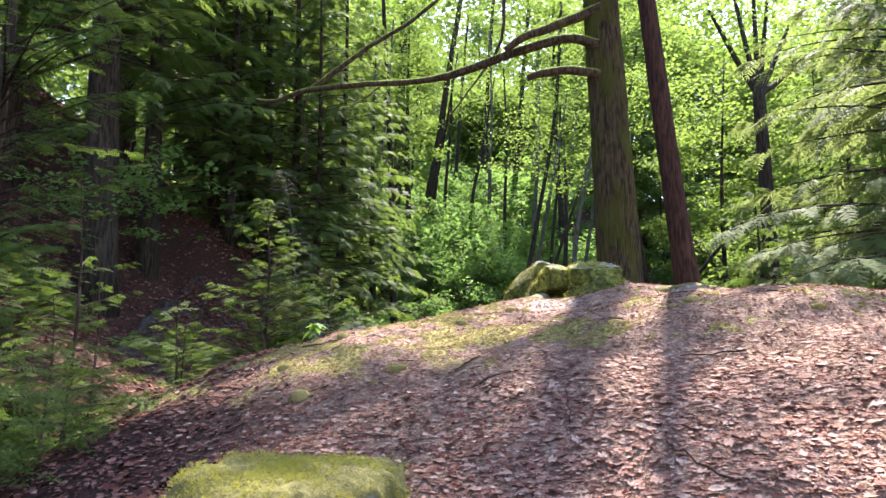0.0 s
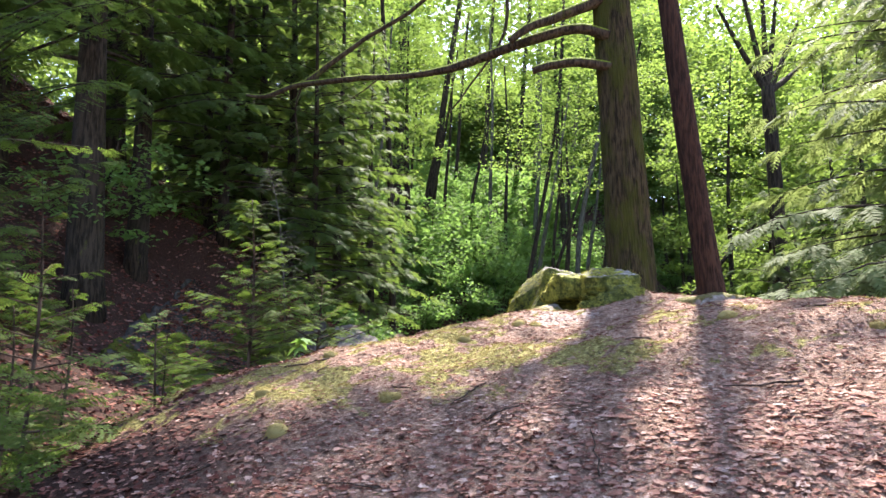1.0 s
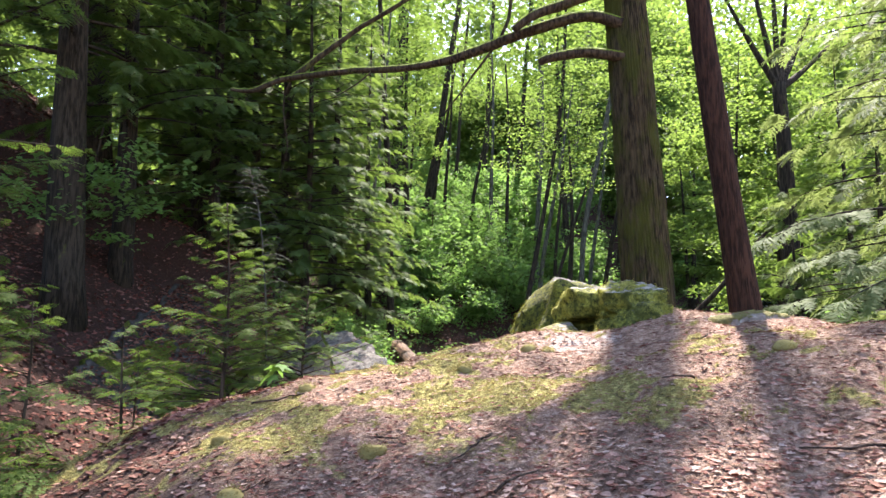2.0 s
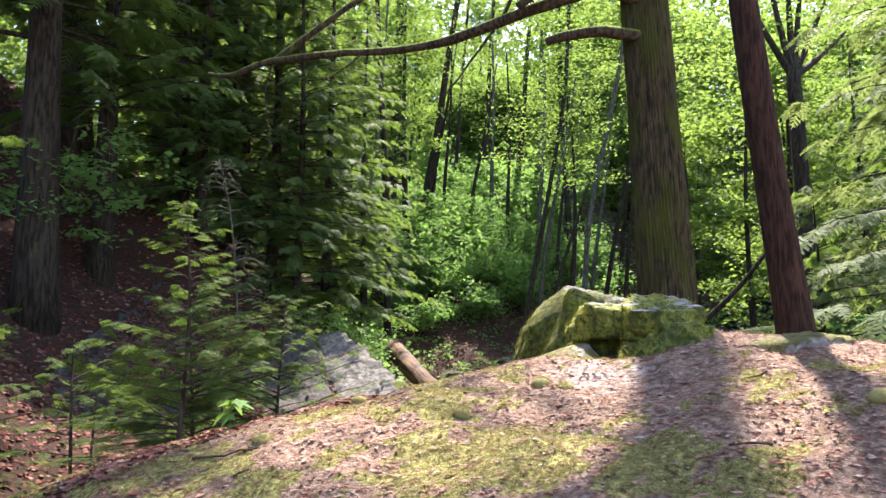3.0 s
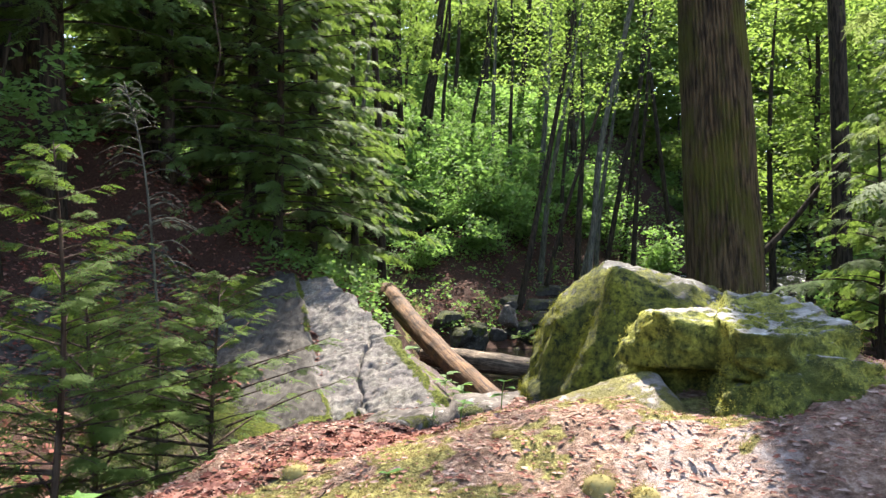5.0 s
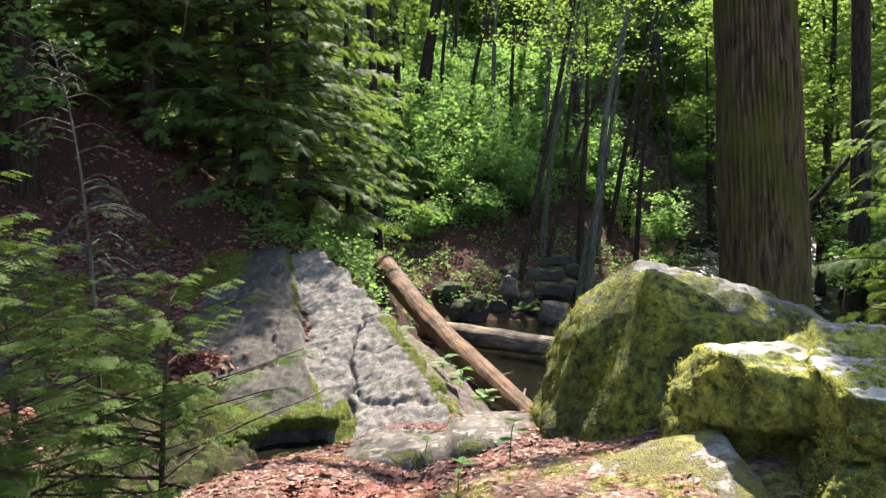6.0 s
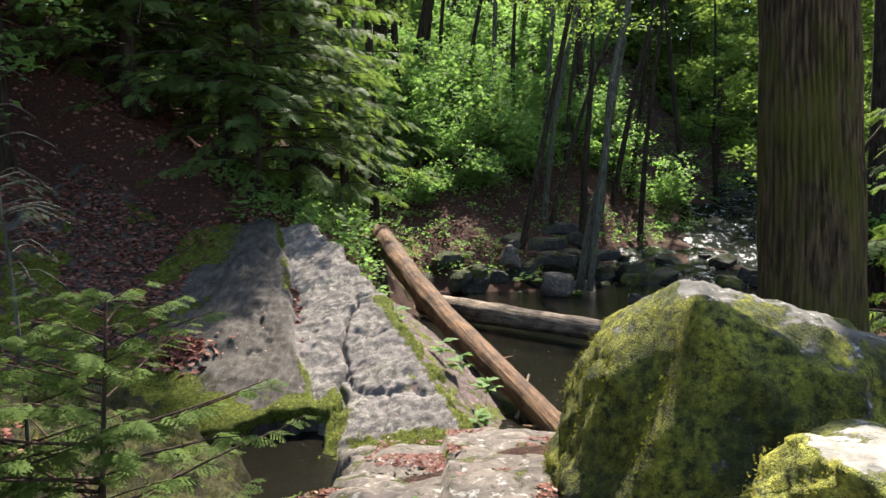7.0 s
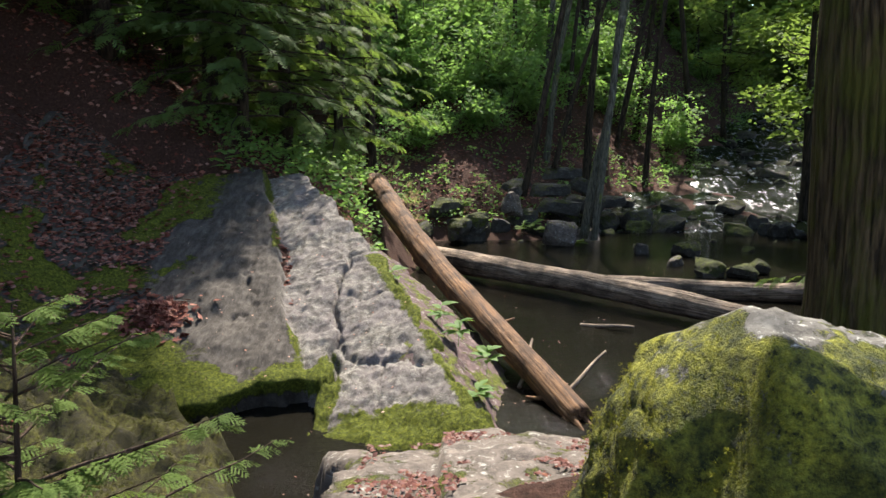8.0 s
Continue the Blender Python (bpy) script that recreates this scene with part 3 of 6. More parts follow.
# ---- rocks ----
def ico(level):
    bm = bmesh.new()
    bmesh.ops.create_icosphere(bm, subdivisions=level, radius=1)
    v = np.array([p.co[:] for p in bm.verts])
    f = np.array([[p.index for p in q.verts] for q in bm.faces])
    bm.free()
    return v, f


ICO = {k: ico(k) for k in (2, 3, 4, 5, 6)}


def boulder_shape(planes, level=5, seed=0, rough=0.05, coarse=1.6, soft=14.0, lumps=0.0, hollows=(), chips=0):
    """A rock bounded by planes (normal, distance from its middle), edges worn, surface uneven."""
    d, f = ICO[level]
    inv = np.zeros(len(d))
    for n, dist in planes:
        n = np.array(n, float) / np.linalg.norm(n)
        inv += np.maximum(d @ n / dist, 0.0) ** soft
    v = d / (inv ** (1 / soft))[:, None]
    bump = fbm(v * coarse + seed * 3.7, 5, seed, 0.55)
    step = np.abs(fbm(v * np.array([1.2, 1.2, 4.0]) * coarse + seed, 3, seed + 50))
    fine = fbm(v * coarse * 7 + seed, 3, seed + 70)
    lump = np.abs(fbm(v * 9 + seed, 3, seed + 90)) * lumps / np.linalg.norm(v, axis=1)
    v = v * (1 + rough * bump - rough * 0.7 * step + rough * 0.3 * fine + lump)[:, None]
    r = np.random.default_rng(seed + 300)
    for _ in range(chips):
        n = r.normal(size=3)
        n /= np.linalg.norm(n)
        reach = v @ n
        v = v - np.maximum(reach - reach.max() * r.uniform(0.88, 0.975), 0)[:, None] * n * 0.85
    if chips:
        v = v * 1.06
        v = v * (1 + rough * 0.3 * fbm(v * coarse * 3 + seed, 4, seed + 40, 0.6))[:, None]
    for p, rad, deep in hollows:
        off = v - np.array(p)
        push = deep * np.exp(-(off ** 2).sum(1) / rad ** 2)
        v = v - v / np.linalg.norm(v, axis=1, keepdims=True) * push[:, None]
    return v, f


def loose_planes(size, seed, n=14):
    r = np.random.default_rng(seed)
    out = []
    for _ in range(n):
        q = r.normal(size=3)
        q /= np.linalg.norm(q)
        out.append((q, float(np.linalg.norm(q * np.array(size)) * r.uniform(0.8, 1.05))))
    for a in range(3):
        for s in (1, -1):
            q = np.zeros(3)
            q[a] = s
            out.append((q, size[a]))
    return out


def rock(name, place, planes, mat, label, level=5, seed=0, rough=0.06, coarse=1.6, turn=0.0, soft=14.0, category="rock", lumps=0.03, hollows=(), chips=0):
    v, f = boulder_shape(planes, level, seed, rough, coarse, soft, lumps, hollows, chips)
    ob = solid(name, v, f, mat, smooth=True)
    ob.location, ob.rotation_euler = place, (0, 0, radians(turn))
    return tagged(ob, label, category)


def relief_rock(name, xs, ys, top, rim, mat, label, deep=-1.2, uneven=0.04, seed=0, steep=3.0, under=None):
    """A ledge: top(x, y) cut off where rim(x, y), the distance inside its outline, falls below nothing."""
    X, Y = np.meshgrid(xs, ys)
    x, y = X.ravel(), Y.ravel()
    q = np.stack([x, y, np.zeros_like(x)], 1)
    edge = rim(x, y) + 0.14 * fbm(q * 1.4, 4, seed + 3) + 0.04 * fbm(q * 6, 3, seed + 4)
    z = top(x, y) + uneven * fbm(q * 1.5, 5, seed, 0.55) + uneven * 0.4 * fbm(q * 9, 3, seed + 6)
    drop = np.maximum(-edge, 0)
    z = z - 0.05 * np.exp(-np.maximum(edge, 0) / 0.08) - steep * drop - 0.25 * ss(0, 0.12, drop)
    z = np.maximum(z, deep)
    x = x + 0.05 * fbm(q * 4 + z[:, None] * 3, 3, seed + 8) * ss(0, 0.1, drop)
    if under is not None:
        y = y + under(x, y) * np.minimum(drop, 0.45)
    i, j = np.meshgrid(np.arange(len(ys) - 1), np.arange(len(xs) - 1), indexing="ij")
    w = len(xs)
    f = np.stack([i * w + j, i * w + j + 1, (i + 1) * w + j + 1, (i + 1) * w + j], -1).reshape(-1, 4)
    keep = (z > deep + 1e-6)[f].any(1)
    ob = solid(name, np.stack([x, y, z], 1), f[keep], mat, smooth=True)
    return tagged(ob, label, "rock")


def side(ax, ay, bx, by):
    """Distance to the left of the line from a to b."""
    length = math.hypot(bx - ax, by - ay)
    return lambda x, y: ((bx - ax) * (y - ay) - (by - ay) * (x - ax)) / length


# big split slab in the gully
CREASE = side(-1.35, 14.6, -3.15, 20.6)


def slab_top(x, y):
    a = 0.29 + 0.204 * (x + 1) + 0.397 * (y - 15.9) + 0.3 * ss(17.8, 20.2, y)
    b = slab_low(x, y)
    s = ss(-0.03, 0.07, CREASE(x, y) + 0.09 * fbm(flat(x * 1.6, y * 1.6), 4, 77))
    z = a * (1 - s) + b * s
    wob = 0.13 * fbm(flat(x * 1.6, y * 1.6), 5, 61, 0.6)
    crack = np.abs(side(-1.3, 14.2, -1.28, 18.6)(x, y) + wob)
    z = z - 0.2 * np.exp(-(crack / 0.028) ** 2) * (1 - ss(17.6, 18.6, y))
    bar = y - (15.75 - 0.55 * (x + 0.6)) + wob * 1.3
    z = z - (0.12 * np.exp(-(bar / 0.03) ** 2) + 0.05 * ss(0, 0.06, -bar) * (1 - ss(0.4, 1.4, -bar))) * ss(-1.32, -1.2, x) * (1 - ss(-0.25, 0.15, x))
    for ax, ay, bx, by, low, high in ((-0.9, 14.4, -0.35, 17.2, 14.6, 16.6), (-1.9, 17.6, -0.9, 18.2, 16.8, 18.6), (-1.2, 16.9, -0.3, 16.6, 15.9, 17.4), (-2.6, 16.0, -2.9, 18.6, 16.2, 18.2)):
        seam = np.abs(side(ax, ay, bx, by)(x, y) + 1.4 * wob)
        z = z - 0.07 * np.exp(-(seam / 0.022) ** 2) * ss(low, low + 0.3, y) * (1 - ss(high - 0.4, high, y)) * ss(0.6, 0.3, np.abs(x - (ax + bx) / 2))
    grain = fbm(flat((x + 0.45 * y) * 1.1, (y - 0.45 * x) * 3.6), 5, 66, 0.5)
    lines = np.exp(-(grain / 0.06) ** 2) + 0.7 * np.exp(-((grain - 0.45) / 0.06) ** 2)
    step = 0.05 * np.round(fbm(flat((x + 0.5 * y) * 0.9, (y - 0.5 * x) * 1.5), 4, 63) * 4) / 4
    crag = 0.05 * np.abs(fbm(flat(x * 2.6, y * 2.6), 4, 91)) + 0.03 * np.abs(fbm(flat(x * 7, y * 7), 3, 92))
    z = z - crag * (1 - 0.65 * s)
    return z + (0.9 * step - 0.025 * lines) * (1 - 0.85 * s) + 0.009 * fbm(flat(x * 11, y * 11), 3, 64) - 0.04 * s * np.abs(fbm(flat(x * 2.2 - y * 0.7, y * 0.9), 4, 68))


def slab_rim(x, y):
    right = np.minimum(np.minimum(side(0.75, 14.0, 0.02, 16.15)(x, y), side(0.02, 16.15, -1.0, 18.3)(x, y)), side(-1.0, 18.3, -2.6, 20.8)(x, y))
    front = np.where(x > -1.35, y - 14.0, y - (15.35 + 0.3 * (x + 1.4)))
    return np.minimum(np.minimum(right, front), np.minimum(x + 6.9, 20.9 - y))


def slab_moss(x, y):
    """Where moss grows on the slab: along the wet lower edge, in patches on its left flank."""
    front = np.where(x > -1.35, np.minimum(0.9 * (y - 14.5) + 0.5 * np.abs(x + 0.9), 1.3 * (x + 1.3) + 0.8 * np.maximum(y - 15.2, 0)), y - (15.35 + 0.3 * (x + 1.4)))
    n1 = fbm(flat(x * 1.3, y * 1.3), 4, 83)
    band = 1 - ss(0.2, 0.75, front + 0.3 * n1)
    flank = 0.75 * ss(-3.3, -4.2, x) * ss(0.1, 0.45, n1) + 0.9 * np.exp(-((x + 3.6) ** 2 / 0.5 + (y - 15.6) ** 2 / 0.25)) + np.exp(-((x + 4.7) ** 2 / 0.4 + (y - 17.3) ** 2 / 0.25))
    seam = 0.8 * np.exp(-(CREASE(x, y) / 0.1) ** 2) * ss(-0.2, 0.3, n1)
    right = ss(0.3, 0.05, slab_rim(x, y)) * (x > -1.2) * (y < 18)
    return np.clip(np.maximum(np.maximum(band, flank), np.maximum(seam, right)), 0, 1)


slab = relief_rock("slab_rock", np.arange(-7.2, 1.6, 0.03), np.arange(13.2, 21.6, 0.03), slab_top, slab_rim, ROCK_SLAB, "huge cracked grey rock slab sloping into the pool", -1.1, 0.025, 5, 2.2, lambda x, y: 2.6 * (x < -1.5) * (y < 16.2))
sv = np.empty(len(slab.data.vertices) * 3)
slab.data.vertices.foreach_get("co", sv)
sv = sv.reshape(-1, 3)
at = slab.data.attributes.new("wet", "FLOAT", "POINT")
at.data.foreach_set("value", ss(-0.05, 0.12, CREASE(sv[:, 0], sv[:, 1]) + 0.09 * fbm(flat(sv[:, 0] * 1.6, sv[:, 1] * 1.6), 4, 77)).astype(np.float32))
at = slab.data.attributes.new("moss", "FLOAT", "POINT")
at.data.foreach_set("value", (slab_moss(sv[:, 0], sv[:, 1]) * ss(-0.32, -0.12, sv[:, 2] - np.where(sv[:, 0] < -1.35, slab_top(sv[:, 0], sv[:, 1]), -9))).astype(np.float32))


def shelf_top(x, y):
    d = -np.minimum(np.minimum(side(0.75, 14.0, 0.02, 16.15)(x, y), side(0.02, 16.15, -1.0, 18.3)(x, y)), side(-1.0, 18.3, -2.6, 20.8)(x, y))
    return 0.29 + 0.204 * (x + 1) + 0.397 * (y - 15.9) - 0.22 - 0.85 * np.maximum(d, -0.1) - 0.1 * ss(0.3, 0.4, d + 0.1 * fbm(flat(x * 2, y * 2), 3, 95))


def shelf_rim(x, y):
    d = -np.minimum(np.minimum(side(0.75, 14.0, 0.02, 16.15)(x, y), side(0.02, 16.15, -1.0, 18.3)(x, y)), side(-1.0, 18.3, -2.6, 20.8)(x, y))
    return np.minimum(np.minimum(1.15 - d, d + 0.5), np.minimum(y - 14.2, 20.3 - y))


relief_rock("shelf_rock", np.arange(-3.6, 2.4, 0.04), np.arange(13.6, 20.8, 0.04), shelf_top, shelf_rim, ROCK_PURPLE, "reddish rock shelf with moss sloping into the pool", -1.0, 0.05, 17, 2.4)
relief_rock("ledge_rock", np.arange(-1.6, 2.2, 0.04), np.arange(8.6, 12.6, 0.04), lambda x, y: 1.62 - 0.21 * (y - 8.8) - 0.08 * (x < 0.2) + 0.08 * ss(0, 0.1, 10.35 - y + 0.2 * x),
            lambda x, y: np.minimum(np.minimum(x + 0.42 + 0.05 * (y - 10), 1.5 - x), np.minimum(11.55 - y - 0.1 * np.abs(x - 0.6), y - 8.9)), ROCK_LEDGE, "pale flat ledge with dead leaves in its hollows", -1.0, 0.05, 9, 2.6)
moss_rock = relief_rock("moss_rock", np.arange(-6.5, -0.8, 0.05), np.arange(10.6, 15.6, 0.05), lambda x, y: 0.22 - 0.1 * (x + 3.5) + 0.05 * (y - 13) - 0.12 * ss(0, 1.4, x + 3),
            lambda x, y: np.minimum(1.9 - np.hypot((x + 4.05) * 0.9, (y - 12.7) * 1.0), 14.7 - y - 0.25 * np.maximum(x + 3, 0)) + 0.2 + 0.12 * np.sin(5.1 * x + 2) * np.sin(4.3 * y), ROCK_OLIVE, "low dark rock blanketed with moss beside the water", -1.0, 0.2, 13, 1.9)

def cut_by(centre, *faces):
    """Planes of a rock round its middle, from a normal and a point on each."""
    out = []
    for n, p in faces:
        n = np.array(n, float) / np.linalg.norm(n)
        out.append((n, float(n @ (np.array(p) - np.array(centre)))))
    return out


BOULDER_AT, JUT_AT = (1.65, 9.2, 1.65), (1.53, 7.5, 2.05)
groove = [((x - 1.65, y - 9.2, z - 1.65), 0.13, 0.26) for x, y, z in ((1.0, 8.8, 2.46), (0.97, 8.72, 2.36), (0.93, 8.68, 2.24), (0.87, 8.66, 2.12), (0.8, 8.66, 2.0), (0.74, 8.68, 1.88))]
boulder = rock("boulder", BOULDER_AT, cut_by(BOULDER_AT, ((0.26, 0.08, 0.96), (1.15, 8.95, 2.5)), ((0.22, -0.5, 0.84), (1.4, 9.0, 2.45)), ((0.36, 0.0, 0.93), (1.75, 9.0, 2.35)), ((0.58, 0.0, 0.81), (2.15, 9.0, 2.16)), ((0.1, 0.6, 0.8), (1.3, 9.15, 2.47)), ((-0.97, -0.1, 0.25), (0.8, 9.0, 1.65)), ((-0.82, -0.15, 0.56), (1.05, 9.0, 2.36)), ((-0.5, -0.8, 0.35), (0.95, 8.72, 2.2)), ((0.0, -0.93, 0.38), (1.35, 8.6, 2.15)), ((0.4, -0.85, 0.35), (2.0, 8.65, 2.0)),
     ((0, 1, 0.1), (1.5, 10.2, 1.6)), ((1, 0, 0.3), (2.5, 9.2, 1.7)), ((-0.8, 0.45, 0.35), (1.05, 9.6, 2.0)), ((0, 0, -1), (1.6, 9.2, 0.8))), ROCK_MOSSY, "large grey boulder draped in green moss", 6, 3, 0.06, 2.6, soft=30.0, lumps=0.015, chips=45, hollows=groove + [((1.34 - 1.65, 8.95 - 9.2, 0.84), 0.1, 0.07), ((-0.1, -0.6, 0.25), 0.2, 0.1), ((0.3, -0.6, 0.45), 0.12, 0.09), ((0.15, -0.62, 0.0), 0.2, 0.12)])
def broken_rock(middle, blocks, level, seed, rough, coarse):
    """One rock grown together from several tilted blocks, seen outwards from its middle."""
    d, f = ICO[level]
    out = np.full(len(d), 0.05)
    for k, (at, size, tip) in enumerate(blocks):
        m = np.array(pose(0, 0, 0, *tip))[:3, :3]
        off = np.array(middle) - np.array(at)
        near, away = np.full(len(d), -9.0), np.full(len(d), 9.0)
        for n, dist in loose_planes(size, seed + k, 10):
            n = m @ np.array(n, float)
            along, gap = d @ n, dist - float(n @ off)
            t = gap / np.where(np.abs(along) < 1e-6, 1e-6, along)
            away = np.where(along > 0, np.minimum(away, t), away)
            near = np.where(along < 0, np.maximum(near, t), near)
        out = np.maximum(out, np.where(near < away, away, 0.05))
    v = d * out[:, None]
    push = 0.6 * fbm(v * coarse + seed, 5, seed, 0.55) - 0.7 * np.abs(fbm(v * np.array([1.0, 1.0, 2.4]) * coarse * 1.5 + seed, 3, seed + 50)) + 0.35 * np.abs(fbm(v * coarse * 5 + seed, 3, seed + 70))
    return v + d * (rough * push)[:, None], f


jut = solid("overhanging_rock", *broken_rock(JUT_AT, (((1.3, 7.66, 2.2), (0.36, 0.24, 0.13), (0, -6, -30)), ((1.56, 7.42, 2.17), (0.28, 0.3, 0.13), (10, 6, -30)), ((1.55, 7.55, 1.9), (0.27, 0.38, 0.3), (0, 0, -30)), ((1.62, 7.2, 2.03), (0.19, 0.22, 0.13), (-10, 8, -20)), ((1.43, 7.18, 1.9), (0.18, 0.2, 0.16), (-20, -6, 20)), ((1.58, 7.02, 1.88), (0.16, 0.14, 0.09), (-14, 0, 0)), ((1.33, 7.95, 1.95), (0.3, 0.2, 0.3), (0, 0, -20)), ((1.64, 7.8, 2.27), (0.19, 0.16, 0.09), (0, 8, 20))), 6, 81, 0.05, 4.0), ROCK_JUT, smooth=True)
jut.location = JUT_AT
tagged(jut, "jutting rock with bright moss and a shadowed underside", "rock")
rock("low_rock", (2.36, 7.28, 1.985), loose_planes((0.46, 0.27, 0.1), 4), ROCK_PALE, "low arched pale rock with a dark hollow under its edge", 5, 4, 0.1, 3.2, turn=-8, chips=24)
rock("ridge_rock", (3.55, 7.45, 1.55), loose_planes((1.25, 0.42, 0.3), 6), ROCK_PALE, "long pale ledge along the crest, half under moss", 5, 6, 0.06, 2.4, turn=-7, chips=30)
PALE_AT = (0.78, 7.6, 1.7)
rock("pale_rock", PALE_AT, cut_by(PALE_AT, ((-0.317, -0.12, 0.94), (1.0, 7.6, 2.02)), ((-0.8, 0.1, 0.6), (0.34, 7.8, 1.84)), ((-0.2, 0.75, 0.7), (0.9, 7.72, 1.98)), ((0, -0.6, 0.8), (0.9, 7.25, 1.92)), ((1, 0, 0.3), (1.15, 7.6, 1.9)), ((0, 0, -1), (1, 7.3, 1.4)), ((-0.7, -0.5, 0.55), (0.45, 7.3, 1.8))),
     ROCK_PALE, "smooth pale rock breaking through the leaf litter", 5, 12, 0.03, 2.6, soft=9.0, lumps=0.01)
cushion = rock("moss_cushion_rock", (-0.62, 2.95, 0.78), loose_planes((0.5, 0.46, 0.22), 21), ROCK_CUSHION, "flat rock covered in yellow-green moss", 5, 21, 0.07, 2.2)

def sprig(seed):
    r = np.random.default_rng(seed)
    v, f = [], []
    for k in range(4):
        a = k * 1.57 + r.uniform(-0.5, 0.5)
        d = np.array([math.cos(a), math.sin(a), 0])
        s = np.array([-d[1], d[0], 0]) * 0.16
        b = len(v)
        v += [-s * 0.6, s * 0.6, d * 0.5 + s + [0, 0, 0.55], d * 0.9 + [0, 0, 0.8 + 0.3 * r.random()]]
        f.append([b, b + 1, b + 2, b + 3])
    return np.array(v), np.array(f)


def moss_on(ob, count, size, patch, low, high, mat, seed, facing=None):
    """Tufts of moss standing on a rock, where it faces between low and high upwards."""
    r = np.random.default_rng(seed)
    me = ob.data
    v = np.empty(len(me.vertices) * 3)
    me.vertices.foreach_get("co", v)
    v = v.reshape(-1, 3)
    nrm = np.empty(len(me.vertices) * 3)
    me.vertices.foreach_get("normal", nrm)
    nrm = nrm.reshape(-1, 3)
    ok = (nrm[:, 2] > low) & (nrm[:, 2] < high) & (fbm(v * np.array([7.0, 7.0, 2.5]) + seed, 4, seed, 0.65) > patch)
    if facing is not None:
        ok &= nrm @ np.array(facing, float) > 0.45
    pick = r.choice(np.nonzero(ok)[0], count)
    p = v[pick] + r.normal(0, 0.012, (count, 3))
    up = nrm[pick] + 0.35 * r.normal(size=(count, 3))
    fr = np.concatenate([basis(r.normal(size=(count, 3)), up, size * r.uniform(0.6, 1.3, count)), p[:, :, None] - 0.004 * up[:, :, None]], 2)
    tagged(solid("moss", *stamp(sprig(seed), fr), mat, ob, label="soft green moss"), kind="stuff")


boulder.location = (1.59, 9.2, 1.7)
moss_on(boulder, 7000, 0.011, 0.25, -0.9, 0.7, MOSS_DEEP, 5)
moss_on(boulder, 9000, 0.008, -0.1, -0.9, 0.8, MOSS_DEEP, 15, (-1, 0, 0))
moss_on(moss_rock, 12000, 0.018, 0.05, 0.2, 1.1, MOSS_LOW, 25)
moss_on(jut, 14000, 0.006, -0.1, -0.5, 0.8, MOSS_BRIGHT, 6)
moss_on(cushion, 8000, 0.011, -0.3, 0.1, 1.1, MOSS_BRIGHT, 7)

# stones along the water and in the stream
STONES = []
for k in range(5):
    v, f = boulder_shape(loose_planes((0.5, 0.42 - 0.03 * k, 0.3 + 0.02 * k), 30 + k, 10), 3, 30 + k, 0.09, 3.2, 30)
    STONES.append(mesh_from("stone", v, f, False))
    STONES[-1].materials.append([ROCK_DARK, ROCK_GREEN, ROCK_DARK, ROCK_DARK, ROCK_LEDGE][k])
STONE_WORDS = ["dark wet stone at the water's edge", "stone with a cap of green moss", "angular grey stone on the bank", "dark stone in the stream bed", "pale stone washed by the stream"]


def stone(x, y, size, kind, sink=0.3, turn=0.0, z=None):
    ob = new("stone", STONES[kind])
    g = float(height(np.array([x]), np.array([y]))[0]) if z is None else z
    ob.location, ob.scale, ob.rotation_euler = (x, y, g + size * 0.3 * (1 - 2 * sink)), (size, size * (0.75 + 0.4 * math.sin(turn) ** 2), size * (0.7 + 0.5 * math.cos(3 * turn) ** 2)), (0.3 * math.sin(5 * turn), 0.35 * math.cos(7 * turn), turn)
    return tagged(ob, STONE_WORDS[kind], "stone", "stones along the stream")


r = np.random.default_rng(5)
for k in range(80):
    y = 29 + 29 * float(r.random()) ** 1.4
    side_off = float(r.uniform(-3.0, 3.0))
    stone(float(stream_x(y)) + side_off, y - side_off * 0.5, 0.25 + 0.9 * float(r.random()) ** 2, int(r.choice([0, 1, 3, 3, 0, 2])), 0.35, float(r.uniform(0, 6.28)), float(stream_z(y)) - 0.1)
for k in range(34):
    x = float(r.uniform(-2, 9))
    y = float(np.interp(x, [-6, 0, 4, 8, 14], [26.5, 27.5, 28.2, 30, 32])) + float(r.normal(0.4, 0.8))
    stone(x, y, 0.2 + 0.6 * float(r.random()) ** 2, int(r.choice([0, 0, 1, 2, 3])), 0.3, float(r.uniform(0, 6.28)))
for x, y, s, k in ((2.7, 29.6, 1.3, 2), (4.3, 28.3, 1.2, 4), (1.0, 28.5, 1.2, 1), (0.3, 29.5, 1.3, 1), (5.7, 31.5, 1.5, 1), (4.2, 31.4, 1.5, 1)):
    stone(x, y, s, k, 0.3, x * 2.1)

for k in range(16):
    x, y = float(r.uniform(4.6, 11.5)), 30 - 6 * float(r.random()) ** 2
    stone(x, y, 0.15 + 0.6 * float(r.random()) ** 2, int(r.choice([0, 1, 3, 3])), 0.3, float(r.uniform(0, 6.28)), WATER_Z - 0.04)

